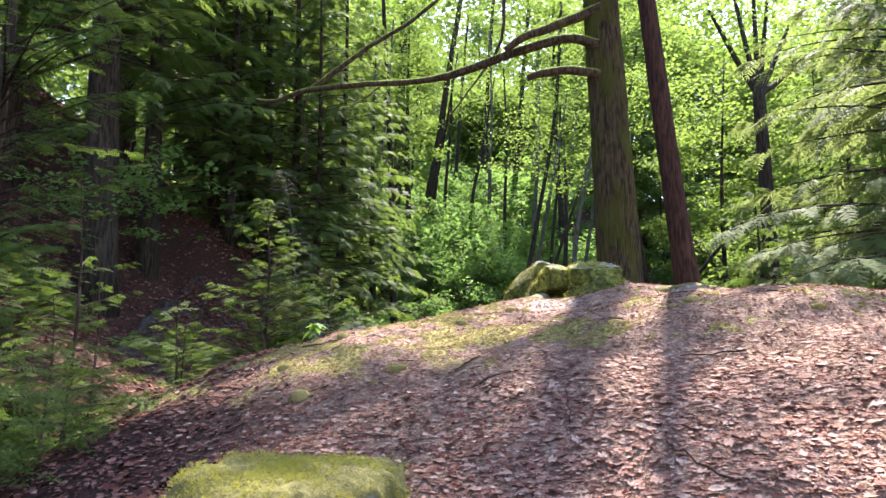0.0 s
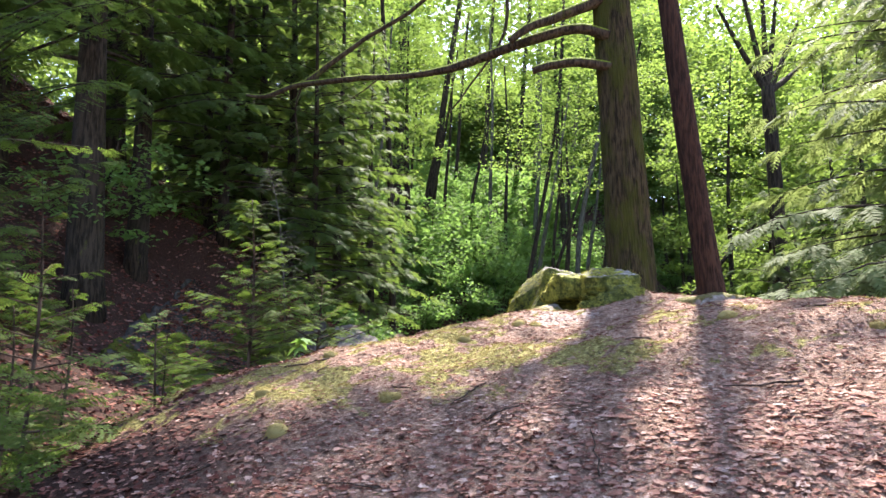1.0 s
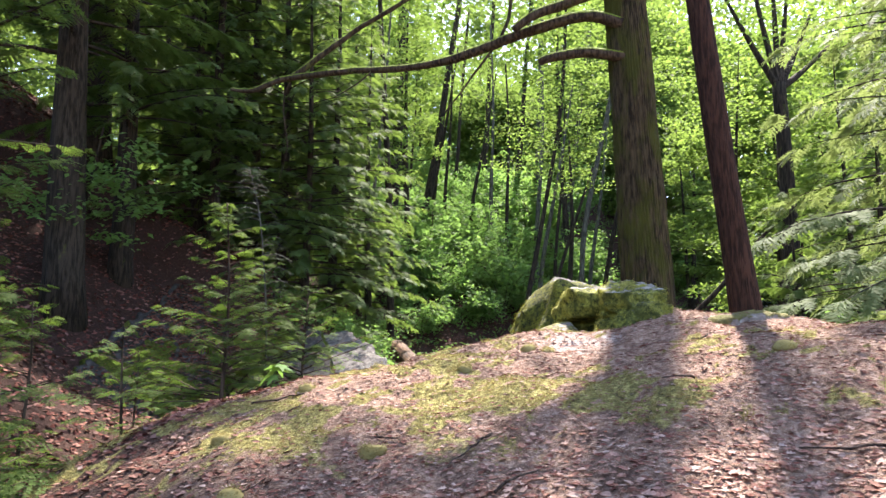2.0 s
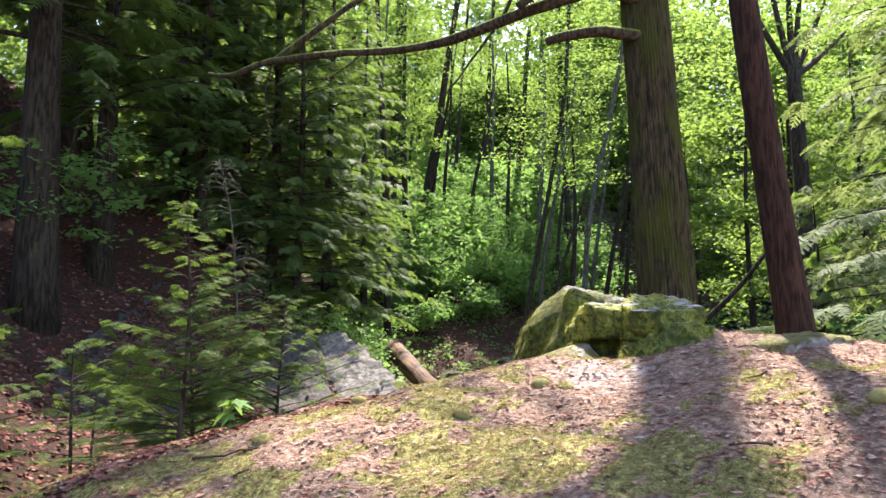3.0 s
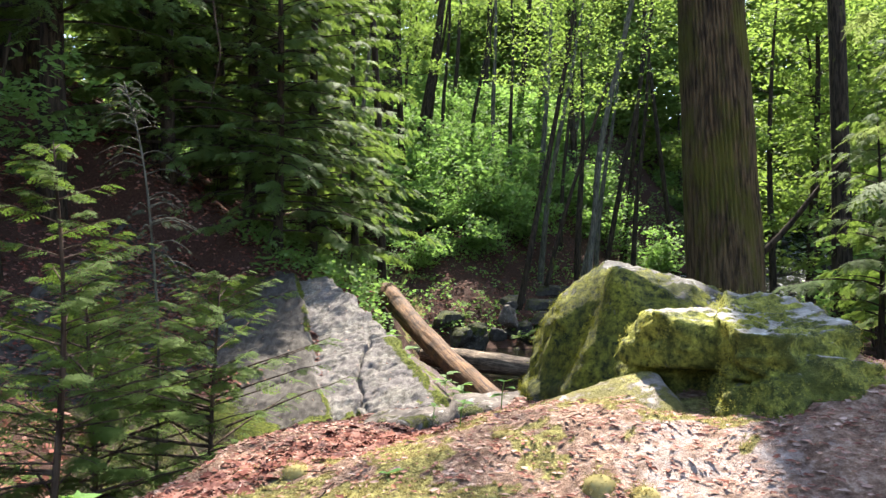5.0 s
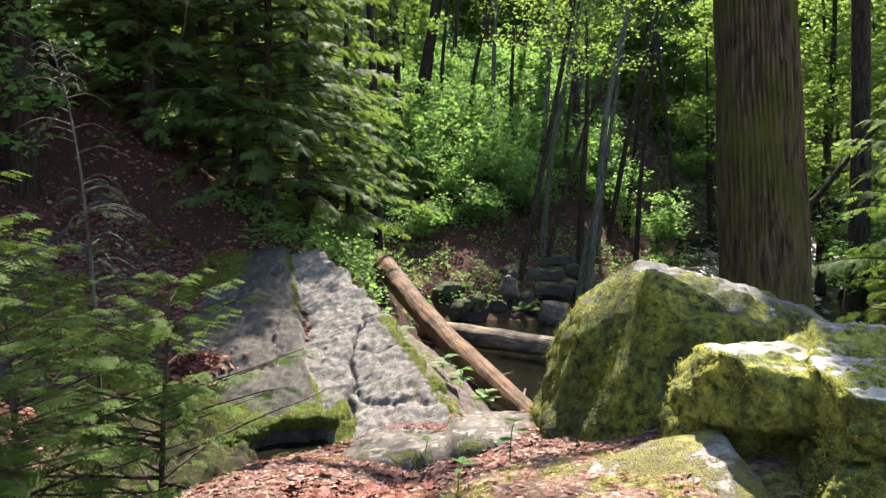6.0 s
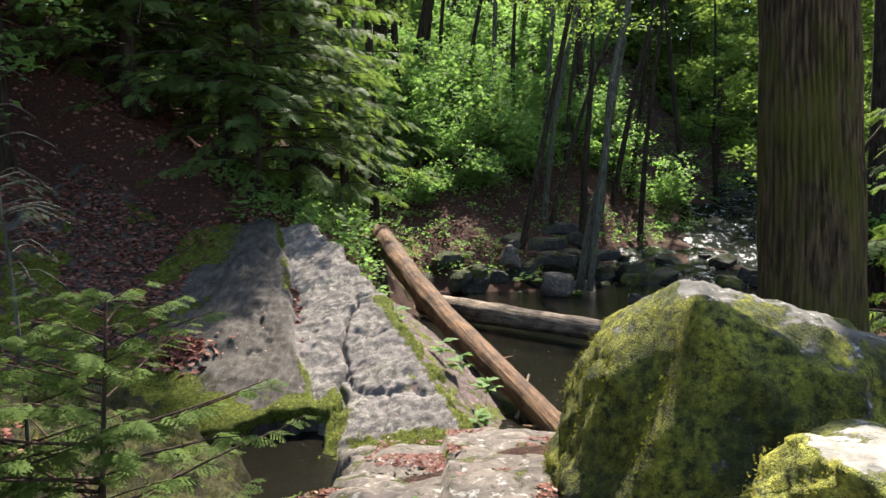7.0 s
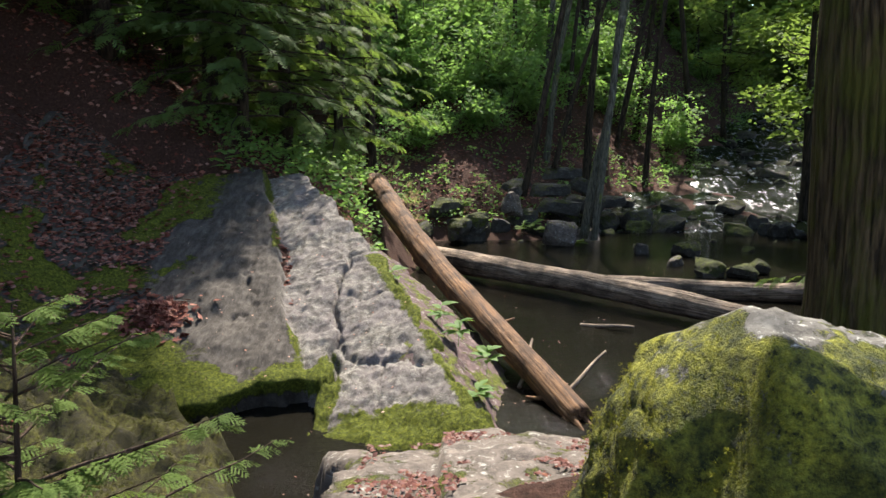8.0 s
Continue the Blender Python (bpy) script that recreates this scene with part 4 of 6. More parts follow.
v, f = boulder_shape(loose_planes((0.7, 0.45, 0.2), 39, 5), 3, 39, 0.06, 3.2, 40)
BLOCK = mesh_from("ledge_block", v, f, False)
BLOCK.materials.append(ROCK_DARK)
for x, y, z, s, t in ((3.9, 29.6, 0.5, 1.0, -8), (4.7, 30.0, 0.5, 1.1, -25), (3.7, 30.6, 0.95, 1.0, 16), (5.0, 31.1, 1.0, 0.9, -40), (2.6, 30.6, 1.1, 0.8, 65), (4.3, 31.8, 1.4, 1.0, 10), (5.6, 30.6, 0.55, 0.9, 20)):
    ob = new("ledge_block", BLOCK)
    ob.location, ob.scale, ob.rotation_euler = (x, y, z), (s, s * (0.8 + 0.005 * t), s * (1.1 - 0.006 * t)), (0.003 * t, 0.1 - 0.004 * t, radians(t))
    tagged(ob, "dark mossy slab of layered rock in the bank", "rock", "layered ledge of the far bank")

# mossy and pale stones beside the drifted logs, and loose stones of the far bank
for x, y, s, k, z in ((6.3, 23.0, 0.75, 1, -0.36), (7.0, 22.8, 0.7, 1, -0.36), (7.5, 23.2, 0.6, 1, -0.34), (5.9, 24.2, 0.5, 4, -0.36), (6.7, 25.6, 0.7, 1, -0.36), (5.5, 25.8, 0.45, 3, -0.36), (3.6, 27.3, 0.95, 4, -0.2), (2.35, 29.2, 0.85, 4, 0.45), (2.5, 29.7, 0.5, 2, 0.85), (0.7, 27.8, 0.8, 1, -0.05), (1.2, 28.2, 0.7, 1, 0.1), (1.9, 28.0, 0.6, 2, 0.0)):
    stone(x, y, s, k, 0.2, x * 1.7, z)

# ---- dead leaves ----
def leaf_outline(kind, seed, n=8):
    """A curled leaf about 1 long: outline points round a middle vein."""
    r = np.random.default_rng(seed)
    t = np.linspace(0, 1, n)
    if kind == 0:
        wd = 0.3 * np.sin(np.pi * t ** 0.85)
    elif kind == 1:
        wd = 0.27 * np.sin(np.pi * t ** 0.8) * (1 + 0.6 * np.cos(np.arange(n) * np.pi))
    else:
        wd = 0.4 * np.sin(np.pi * t ** 0.6) * (1 + 0.5 * np.cos(np.arange(n) * np.pi + 0.4))
    wd[0] = wd[-1] = 0.015
    curl, lift = r.uniform(-0.16, 0.24), r.uniform(-0.15, 0.18)
    mid = np.stack([np.zeros(n), t - 0.5, lift * (t - 0.5) ** 2 + 0.03], 1)
    lft = mid + np.stack([-wd, -0.1 * wd, curl * wd * (0.8 + 0.6 * r.random(n))], 1)
    rgt = mid + np.stack([wd, -0.1 * wd, curl * wd * (0.8 + 0.6 * r.random(n))], 1)
    v = np.concatenate([lft, mid, rgt])
    i = np.arange(n - 1)
    f = np.concatenate([np.stack([i, i + n, i + n + 1, i + 1], 1), np.stack([i + n, i + 2 * n, i + 2 * n + 1, i + n + 1], 1)])
    return v, f


DRY_LEAVES = [leaf_outline(k % 3, 100 + k) for k in range(9)]
SMALL_LEAVES = [leaf_outline(k % 3, 130 + k, 4) for k in range(6)]
PLAIN_LEAVES = [(np.array([[-0.3, 0, 0.1 * s], [0, -0.5, 0], [0.3, 0.05, 0.12], [0, 0.5, 0.05 * s]]), np.array([[0, 1, 2, 3]])) for s in (1, -1, 2)]


def litter(name, x, y, size, label, lift=0.002, on=None, tilt=0.06, seed=0, shapes=None, mat=None):
    shapes = shapes or DRY_LEAVES
    r = np.random.default_rng(seed)
    n = len(x)
    nrm = ground_normal(x, y) if on is None else np.tile([[0.0, -0.2, 1.0]], (n, 1))
    z = height(x, y) if on is None else on(x, y)
    up = nrm + tilt * r.normal(size=(n, 3)) * np.array([1, 1, 0.3])
    a = r.uniform(0, 6.283, n)
    m = basis(np.stack([np.cos(a), np.sin(a), 0.1 * r.normal(size=n)], 1), up, size)
    fr = np.concatenate([m, np.stack([x, y, z + lift * (1 + 1.5 * r.random(n))], 1)[:, :, None]], 2)
    pick = r.integers(0, len(shapes), n)
    v, f = join([stamp(shapes[k], fr[pick == k]) for k in range(len(shapes)) if (pick == k).any()])
    return tagged(solid(name, v, f, mat or DRY), label, "leaf litter", kind="stuff")


n = 62000
ly = r.uniform(1.4, 9.1, n)
lx = r.uniform(-1, 1, n) * (1.3 + 0.62 * ly)
chance = np.clip(1.0 - 1.05 * moss_here(lx, ly) - 0.75 * ss(4.2, 6.0, ly + 0.5 * lx) * (lx > -1.4), 0.03, 1)
keep = r.random(n) < chance
lx, ly = lx[keep], ly[keep]
# leaves towards the left take the darker tone: moist, with shade painted in
dimmed_damp = r.random(len(lx)) < 0.98 * (1 - ss(-1.3, 1.1, lx + 0.3 * (ly - 3.2) + 0.5 * fbm(flat(lx * 1.5, ly * 1.5), 3, 15)))
lsize = (0.02 + 0.055 * r.random(len(lx)) ** 1.8) * (1 - 0.5 * ss(3.8, 5.6, ly) * ss(-1.5, -0.5, lx))
close = ly < 5.0
for chosen, shapes in ((close, DRY_LEAVES), (~close, SMALL_LEAVES)):
    wet, dry = chosen & dimmed_damp, chosen & ~dimmed_damp
    litter("leaf_litter", lx[wet], ly[wet], lsize[wet], "moist red-brown leaves on the knoll's left, toned darker for shade", seed=8, mat=DARK_DRY, tilt=0.2, shapes=shapes)
    litter("leaf_litter", lx[dry], ly[dry], lsize[dry], "brown and pinkish dead leaves lying on the knoll", seed=1, shapes=shapes)
n = 150000
ly = r.uniform(1.6, 9.5, n)
lx = r.uniform(-1, 1, n) * (1.3 + 0.6 * ly)
keep = r.random(n) < np.clip(1.0 - 0.5 * moss_here(lx, ly), 0.1, 1)
shard = (np.array([[-0.05, -0.5, 0], [0.2, -0.1, 0.05], [0.03, 0.5, 0], [-0.16, 0.12, 0.08]]), np.array([[0, 1, 2, 3]]))
lx, ly = lx[keep], ly[keep]
a = r.uniform(0, 6.283, len(lx))
fr = np.concatenate([basis(np.stack([np.cos(a), np.sin(a), 0 * a], 1), ground_normal(lx, ly) + 0.3 * r.normal(size=(len(lx), 3)), 0.008 + 0.042 * r.random(len(lx)) ** 2.0), np.stack([lx, ly, height(lx, ly) + 0.004 + 0.006 * r.random(len(lx))], 1)[:, :, None]], 2)
fr = fr[np.random.default_rng(88).random(len(fr)) < 0.12 + 0.88 * ss(-1.6, 0.8, lx + 0.3 * (ly - 3.2))]
tagged(solid("leaf_crumbs", *stamp(shard, fr), CRUMB), "crumbled bits of dead leaf and bark on the soil", "leaf litter", kind="stuff")
n = 42000
lx, ly = r.uniform(-14, -1.6, n), r.uniform(9, 30, n)
keep = (height(lx, ly) > -0.2)
litter("leaf_litter", lx[keep], ly[keep], r.uniform(0.06, 0.14, keep.sum()), "dark red-brown leaf litter on the shaded bank", seed=2, shapes=PLAIN_LEAVES, mat=BANK_DRY, tilt=0.4)
n = 9000
lx, ly = r.uniform(-3, 9, n), r.uniform(27.5, 42, n)
keep = (height(lx, ly) > -0.2)
litter("leaf_litter", lx[keep], ly[keep], r.uniform(0.1, 0.2, keep.sum()), "brown leaf litter on the far bank", seed=3, shapes=PLAIN_LEAVES, mat=DARK_DRY)
n = 2800
u = r.random(n)
lx, ly = np.interp(u, [0, 0.25, 0.6, 1], [-2.0, -1.25, -0.75, 0.05]) + r.normal(0, 0.13, n), np.interp(u, [0, 0.25, 0.6, 1], [6.3, 7.0, 7.7, 8.3]) + r.normal(0, 0.2, n)
litter("red_leaves", lx, ly, 0.025 + 0.05 * r.random(n) ** 1.5, "glossy red-brown fallen leaves along the knoll's rim", seed=4, mat=RED_DRY, tilt=0.4)


def ledge_z(x, y):
    return 1.63 - 0.21 * (y - 8.8) - 0.08 * (x < 0.2) + 0.08 * ss(0, 0.1, 10.35 - y + 0.2 * x)


n = 7000
lx, ly = r.normal(0.4, 0.42, n), r.uniform(9.2, 11.4, n)
keep = (lx > -0.3) & (lx < 1.35) & (ly < 11.35) & (fbm(flat(lx * 2.5, ly * 2.5), 4, 87) + 0.5 * np.exp(-((ly - 10.7) / 0.35) ** 2) > 0.1)
litter("ledge_leaves", lx[keep], ly[keep], 0.014 + 0.04 * r.random(keep.sum()) ** 2, "crumbled red-brown leaves caught on the flat ledge", seed=5, mat=PURPLE_DRY, on=ledge_z, tilt=0.3, shapes=PLAIN_LEAVES)

n = 5200
lx, ly = r.uniform(-1.0, 1.2, n), r.uniform(7.9, 9.6, n)
keep = r.random(n) < ss(7.9, 8.5, ly)
litter("leaf_litter", lx[keep], ly[keep], 0.015 + 0.05 * r.random(keep.sum()) ** 2, "dull purple-brown leaves behind the knoll's crest", seed=51, mat=PURPLE_DRY, tilt=0.25, shapes=SMALL_LEAVES)
n = 26000
lx, ly = r.uniform(-9, 9.5, n), r.uniform(-6, 11, n)
keep = (np.abs(lx) > 1.2 + 0.6 * np.maximum(ly, 0.2)) | (ly < 1.5)
# left of the knoll the leaf colour is darkened in place of tree shade
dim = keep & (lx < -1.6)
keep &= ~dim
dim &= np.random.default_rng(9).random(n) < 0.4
litter("leaf_litter", lx[dim], ly[dim], r.uniform(0.04, 0.1, dim.sum()), "moist leaves left of the knoll, toned dark for shade", seed=20, shapes=PLAIN_LEAVES, tilt=0.2, mat=DARK_DRY)
litter("leaf_litter", lx[keep], ly[keep], r.uniform(0.04, 0.1, keep.sum()), "brown dead leaves spread over the ground round the knoll", seed=19, shapes=PLAIN_LEAVES, tilt=0.2)

# moss sprigs on the knoll
n = 150000
mx, my = r.uniform(-4, 5.5, n), r.uniform(3.2, 10, n)
keep = r.random(n) < 0.85 * ss(0.35, 0.8, moss_here(mx, my) + 0.25 * fbm(flat(mx * 6, my * 6), 3, 90))
mx, my = mx[keep], my[keep]
a = r.uniform(0, 6.283, len(mx))
fr = np.concatenate([basis(np.stack([np.cos(a), np.sin(a), 0 * a], 1), ground_normal(mx, my), r.uniform(0.008, 0.02, len(mx))), np.stack([mx, my, height(mx, my) - 0.003], 1)[:, :, None]], 2)
tagged(solid("moss", *stamp(sprig(3), fr), MOSS), "yellow-green moss carpeting the top of the knoll", "moss", kind="stuff")

# ---- conifers ----
def spray(near, seed=0, pairs=11):
    """A flat hemlock twig 1 long, along +y."""
    r = np.random.default_rng(seed)
    v, f = [], []

    def blade(p, d, length, wide):
        s = np.array([-d[1], d[0], 0.0]) * wide
        b = len(v)
        v.extend([p - s, p + s, p + d * length])
        f.append([b, b + 1, b + 2])

    def droop(p):
        return np.array([p[0], p[1], -0.16 * p[1] ** 2 - 0.25 * p[0] ** 2 + p[2]])
    for k in range(pairs):
        t = 0.06 + 0.9 * k / pairs
        for s in (-1, 1):
            ang = radians(r.uniform(42, 60)) * s
            d = np.array([math.sin(ang), math.cos(ang), 0.0])
            ln = (0.42 * (1 - t) ** 0.8 + 0.07) * r.uniform(0.75, 1.1)
            p = np.array([0, t + 0.03 * s, 0.0])
            if near:
                m = max(3, int(ln / 0.05))
                for q in range(m):
                    c = p + d * ln * (q + 0.5) / m
                    for e in (-1, 1):
                        w = math.atan2(d[0], d[1]) + e * r.uniform(0.8, 1.25)
                        blade(c, np.array([math.sin(w), math.cos(w), r.uniform(-0.25, 0.3)]), 0.072 * r.uniform(0.7, 1.1), 0.03)
                blade(p + d * ln, d, 0.07, 0.016)
            else:
                blade(p, d + [0, 0, r.uniform(-0.15, 0.15)], ln, 0.036)
                turn = ang + 0.5 * s
                blade(p + d * ln * 0.35, np.array([math.sin(turn), math.cos(turn), r.uniform(-0.15, 0.15)]), ln * 0.45, 0.03)
    blade(np.array([0, 0.85, 0.0]), np.array([0, 1.0, 0]), 0.2, 0.03)
    v = np.array([droop(p) for p in v])
    return v, np.array(f)


SPRAY_NEAR = [spray(True, k, 5) for k in range(3)]
SPRAY_MID = [spray(False, k, 7) for k in range(3)]


def bough(start, direction, length, sprays, seed, size, drop=0.25, fall=0.5):
    """Sprays along one limb: the limb's line and the frames of its sprays."""
    r = np.random.default_rng(seed)
    d = np.array(direction, float)
    d /= np.linalg.norm(d)
    t = np.linspace(0, 1, 7)[:, None]
    line = np.array(start) + d * length * t + np.array([0, 0, -drop * length]) * t ** 2 + np.cumsum(r.normal(0, 0.012 * length, (7, 3)), 0) * t
    u = r.uniform(0.18, 1.0, sprays)
    u[:2] = 0.97
    at = np.stack([np.interp(u, t[:, 0], line[:, k]) for k in range(3)], 1)
    flat_d = np.array([d[0], d[1], 0]) / (np.hypot(d[0], d[1]) + 1e-6)
    swing = r.uniform(-1.15, 1.15, sprays)
    swing[:2] *= 0.3
    c, s = np.cos(swing), np.sin(swing)
    fwd = np.stack([flat_d[0] * c - flat_d[1] * s, flat_d[0] * s + flat_d[1] * c, -0.6 * fall - fall * r.random(sprays)], 1)
    up = np.array([0, 0, 1.0]) + 0.2 * r.normal(size=(sprays, 3))
    m = basis(fwd, up, size * (1.15 - 0.5 * u) * r.uniform(0.7, 1.15, sprays))
    return line, np.concatenate([m, at[:, :, None]], 2)


def conifer(name, label, height_m, radius, low, reach, boughs, sprays, size, needles, bark, near, seed, leaning=(0, 0), top_bare=False, low_boughs_dead=0, sectors=None):
    """A hemlock at the origin: Empty with trunk and crown."""
    r = np.random.default_rng(seed)
    ob = thing(name, label, "tree")
    hs = np.linspace(0, 1, 14)
    path = np.stack([leaning[0] * hs + 0.02 * height_m ** 0.5 * np.sin(hs * 5 + seed), leaning[1] * hs + 0.02 * height_m ** 0.5 * np.cos(hs * 4 + seed), height_m * hs], 1)
    rad = radius * (1 - hs) ** 0.8 + 0.004
    rad[0] *= 1.25
    wood, frames = [tube(path, rad, 10, 0.06, seed)], []
    for k in range(boughs):
        h = low + (1 - low) * (k + r.random()) / boughs
        h = min(h, 0.985)
        a = r.uniform(0, 6.283) if sectors is None else r.uniform(*sectors)
        ln = reach * ((1 - h) / (1 - low)) ** 0.75 * r.uniform(0.65, 1.1) + 0.06 * reach
        p = np.array([np.interp(h, hs, path[:, q]) for q in range(3)])
        line, fr = bough(p, (math.cos(a), math.sin(a), 0.28 + 0.5 * (h - 0.5)), ln, max(3, int(sprays * (0.4 + 0.6 * ln / reach))), seed * 97 + k, size * (0.55 + 0.45 * ln / reach), *((0.06, 0.12) if near else (0.25, 0.5)))
        twig = tube(line, np.linspace(max(0.006, ln * 0.011), 0.002, 7), 5, caps=False)
        if near:
            branch = solid("branch", *twig, bark, ob, True)
            solid("needles", *stamp(SPRAY_NEAR[k % 3], fr), needles, branch)
        else:
            wood.append(twig)
            frames.append(fr)
    if near:
        solid("trunk", *wood[0], bark, ob, True)
        return ob
    fr = np.concatenate(frames)
    kinds = SPRAY_MID
    pick = r.integers(0, len(kinds), len(fr))
    solid("trunk", *wood[0], bark, ob, True)
    tagged(solid("branchwork", *join(wood[1:]), bark, ob, True), kind="stuff")
    solid("crown", *join([stamp(kinds[k], fr[pick == k]) for k in range(len(kinds)) if (pick == k).any()]), needles, ob)
    return ob


def ground_at(x, y):
    return float(height(np.array([x]), np.array([y]))[0])


def plant_at(ob, x, y, turn=0.0, size=1.0, sink=0.08, copy=True):
    m = pose(x, y, ground_at(x, y) - sink, 0, 0, turn) @ Matrix.Scale(size, 4)
    if copy:
        return copy_thing(ob, m)
    ob.matrix_basis = m
    return ob


# saplings beside the knoll
sap = conifer("hemlock_sapling", "young bright green hemlock sapling at the knoll's edge", 2.5, 0.022, 0.14, 0.95, 56, 24, 0.2, NEEDLE_TIP, TWIG, True, 11)
sap.matrix_basis = pose(-2.08, 8.45, 0.72)
sap2 = conifer("hemlock_sapling", "leafy hemlock sapling rising from the shaded gully", 2.9, 0.02, 0.12, 1.3, 30, 16, 0.2, NEEDLE_TIP, TWIG, True, 17)
sap2.matrix_basis = pose(-3.55, 6.95, 0.2)
sap3 = conifer("hemlock_sapling", "small spreading hemlock sapling in the gully", 1.8, 0.016, 0.1, 0.85, 20, 11, 0.22, NEEDLE_TIP, TWIG, True, 23)
sap3.matrix_basis = pose(-4.0, 7.4, 0.2)
sap4 = conifer("hemlock_sapling", "wide bright hemlock sapling rising beside the ledge", 3.25, 0.03, 0.45, 1.6, 54, 28, 0.2, NEEDLE_TIP, TWIG, True, 27)
sap4.matrix_basis = pose(-1.5, 9.5, -0.8)
copy_thing(sap4, pose(-2.3, 9.3, -0.75, 0, 0, 140))

n = 6000
hx, hy = r.uniform(-9.5, -2.5, n), r.uniform(4.2, 13.5, n)
keep = (hx < -2.2 - 0.35 * np.maximum(6.0 - hy, 0)) & ((hy < 9.2) | (hx < -6.3))
hx, hy = hx[keep], hy[keep]
a = r.uniform(0, 6.283, len(hx))
fr = np.concatenate([basis(np.stack([np.cos(a), np.sin(a), r.uniform(-0.3, 0.3, len(a))], 1), np.array([0, 0, 1.0]) + 0.35 * r.normal(size=(len(a), 3)), r.uniform(0.2, 0.42, len(a))), np.stack([hx, hy, height(hx, hy) + 0.05 + 0.75 * r.random(len(a)) ** 1.5], 1)[:, :, None]], 2)
tagged(solid("undergrowth", *join([stamp(SPRAY_NEAR[k], fr[k::3]) for k in range(3)]), NEEDLE_TIP), "low dark green hemlock sprays filling the gully", "undergrowth", kind="stuff")

# hemlock leaning over the gully
over = conifer("hemlock_tree", "hemlock with fresh green sprays overhanging the gully", 9.5, 0.1, 0.36, 2.5, 44, 26, 0.27, NEEDLE_TIP, BARK_FAR, True, 29)
over.matrix_basis = pose(-4.9, 7.7, 0.1)
for k in range(15):
    line, fr = bough((0, 0, 2.3 + 0.17 * k), (1.0, -0.95 + 0.14 * (k % 5), 0.22), 1.9 + 0.35 * (k % 3), 34, 2900 + k, 0.26, 0.12, 0.2)
    branch = solid("branch", *tube(line, np.linspace(0.016, 0.003, 7), 5, caps=False), BARK_FAR, over, True)
    solid("needles", *stamp(SPRAY_NEAR[k % 3], fr), NEEDLE_TIP, branch)
for x, y, z, t, s in ((-4.6, 9.6, 0.0, 20, 1.3), (-3.7, 10.4, 0.0, 80, 1.0), (-5.6, 9.0, 0.2, 150, 1.4), (-3.4, 9.3, -0.1, 250, 1.2)):
    copy_thing(sap3, pose(x, y, z, 0, 0, t) @ Matrix.Scale(s, 4))

# tall hemlocks of the left bank and the middle
tall = conifer("hemlock_tree", "tall dark hemlock with drooping layered branches", 15, 0.17, 0.06, 3.6, 115, 26, 0.62, NEEDLE, BARK_FAR, False, 31)
plant_at(tall, -4.85, 22.9, 0, 1.0, copy=False)
for x, y, t, s in ((-3.9, 22.0, 30, 0.75), (-5.9, 23.6, 250, 1.1), (-7.3, 22.6, 200, 0.9), (-3.4, 24.0, 80, 0.9), (-6.4, 21.6, 140, 1.0), (-2.6, 26.5, 210, 0.8), (-6.2, 29, 10, 1.2), (-7.0, 25.5, 330, 1.3), (-12.5, 33, 260, 1.2)):
    plant_at(tall, x, y, t, s)
for x, y, t, s in ((13.0, 22.5, 130, 0.7), (14.5, 27.0, 290, 0.8)):
    plant_at(tall, x, y, t, s)
young = conifer("hemlock_tree", "young spreading hemlock on the bank behind the knoll", 4.8, 0.06, 0.12, 2.4, 60, 26, 0.42, NEEDLE, BARK_FAR, False, 37)
plant_at(young, 6.7, 15.2, 0, 1.0, copy=False)
plant_at(young, 8.9, 14.0, 130, 1.05)
pale = conifer("hemlock_tree", "hemlock with pale sunlit layered branches", 11, 0.16, 0.05, 4.2, 80, 28, 0.8, NEEDLE_PALE, BARK_FAR, False, 43)
plant_at(pale, 8.6, 12.6, 0, 1.0, copy=False)
plant_at(pale, 11.5, 17.5, 120, 1.0)
plant_at(pale, 12.5, 11, 250, 1.1)

# ---- broad-leaved trees ----
def diamond():
    return np.array([[0, -0.5, 0], [0.33, -0.05, 0.06], [0, 0.55, -0.06], [-0.33, -0.05, 0.06]]), np.array([[0, 1, 2, 3]])


def leaf_cloud(centres, spread_xyz, per, size, seed, tilt=0.7):
    r = np.random.default_rng(seed)
    n = len(centres) * per
    p = np.repeat(centres, per, 0) + r.normal(size=(n, 3)) * np.repeat(np.broadcast_to(spread_xyz, (len(centres), 3)), per, 0)
    up = np.array([0, 0, 1.0]) + tilt * r.normal(size=(n, 3))
    a = r.uniform(0, 6.283, n)
    m = basis(np.stack([np.cos(a), np.sin(a), -0.25 + 0.2 * r.normal(size=n)], 1), up, size * r.uniform(0.6, 1.3, n))
    return stamp(diamond(), np.concatenate([m, p[:, :, None]], 2))


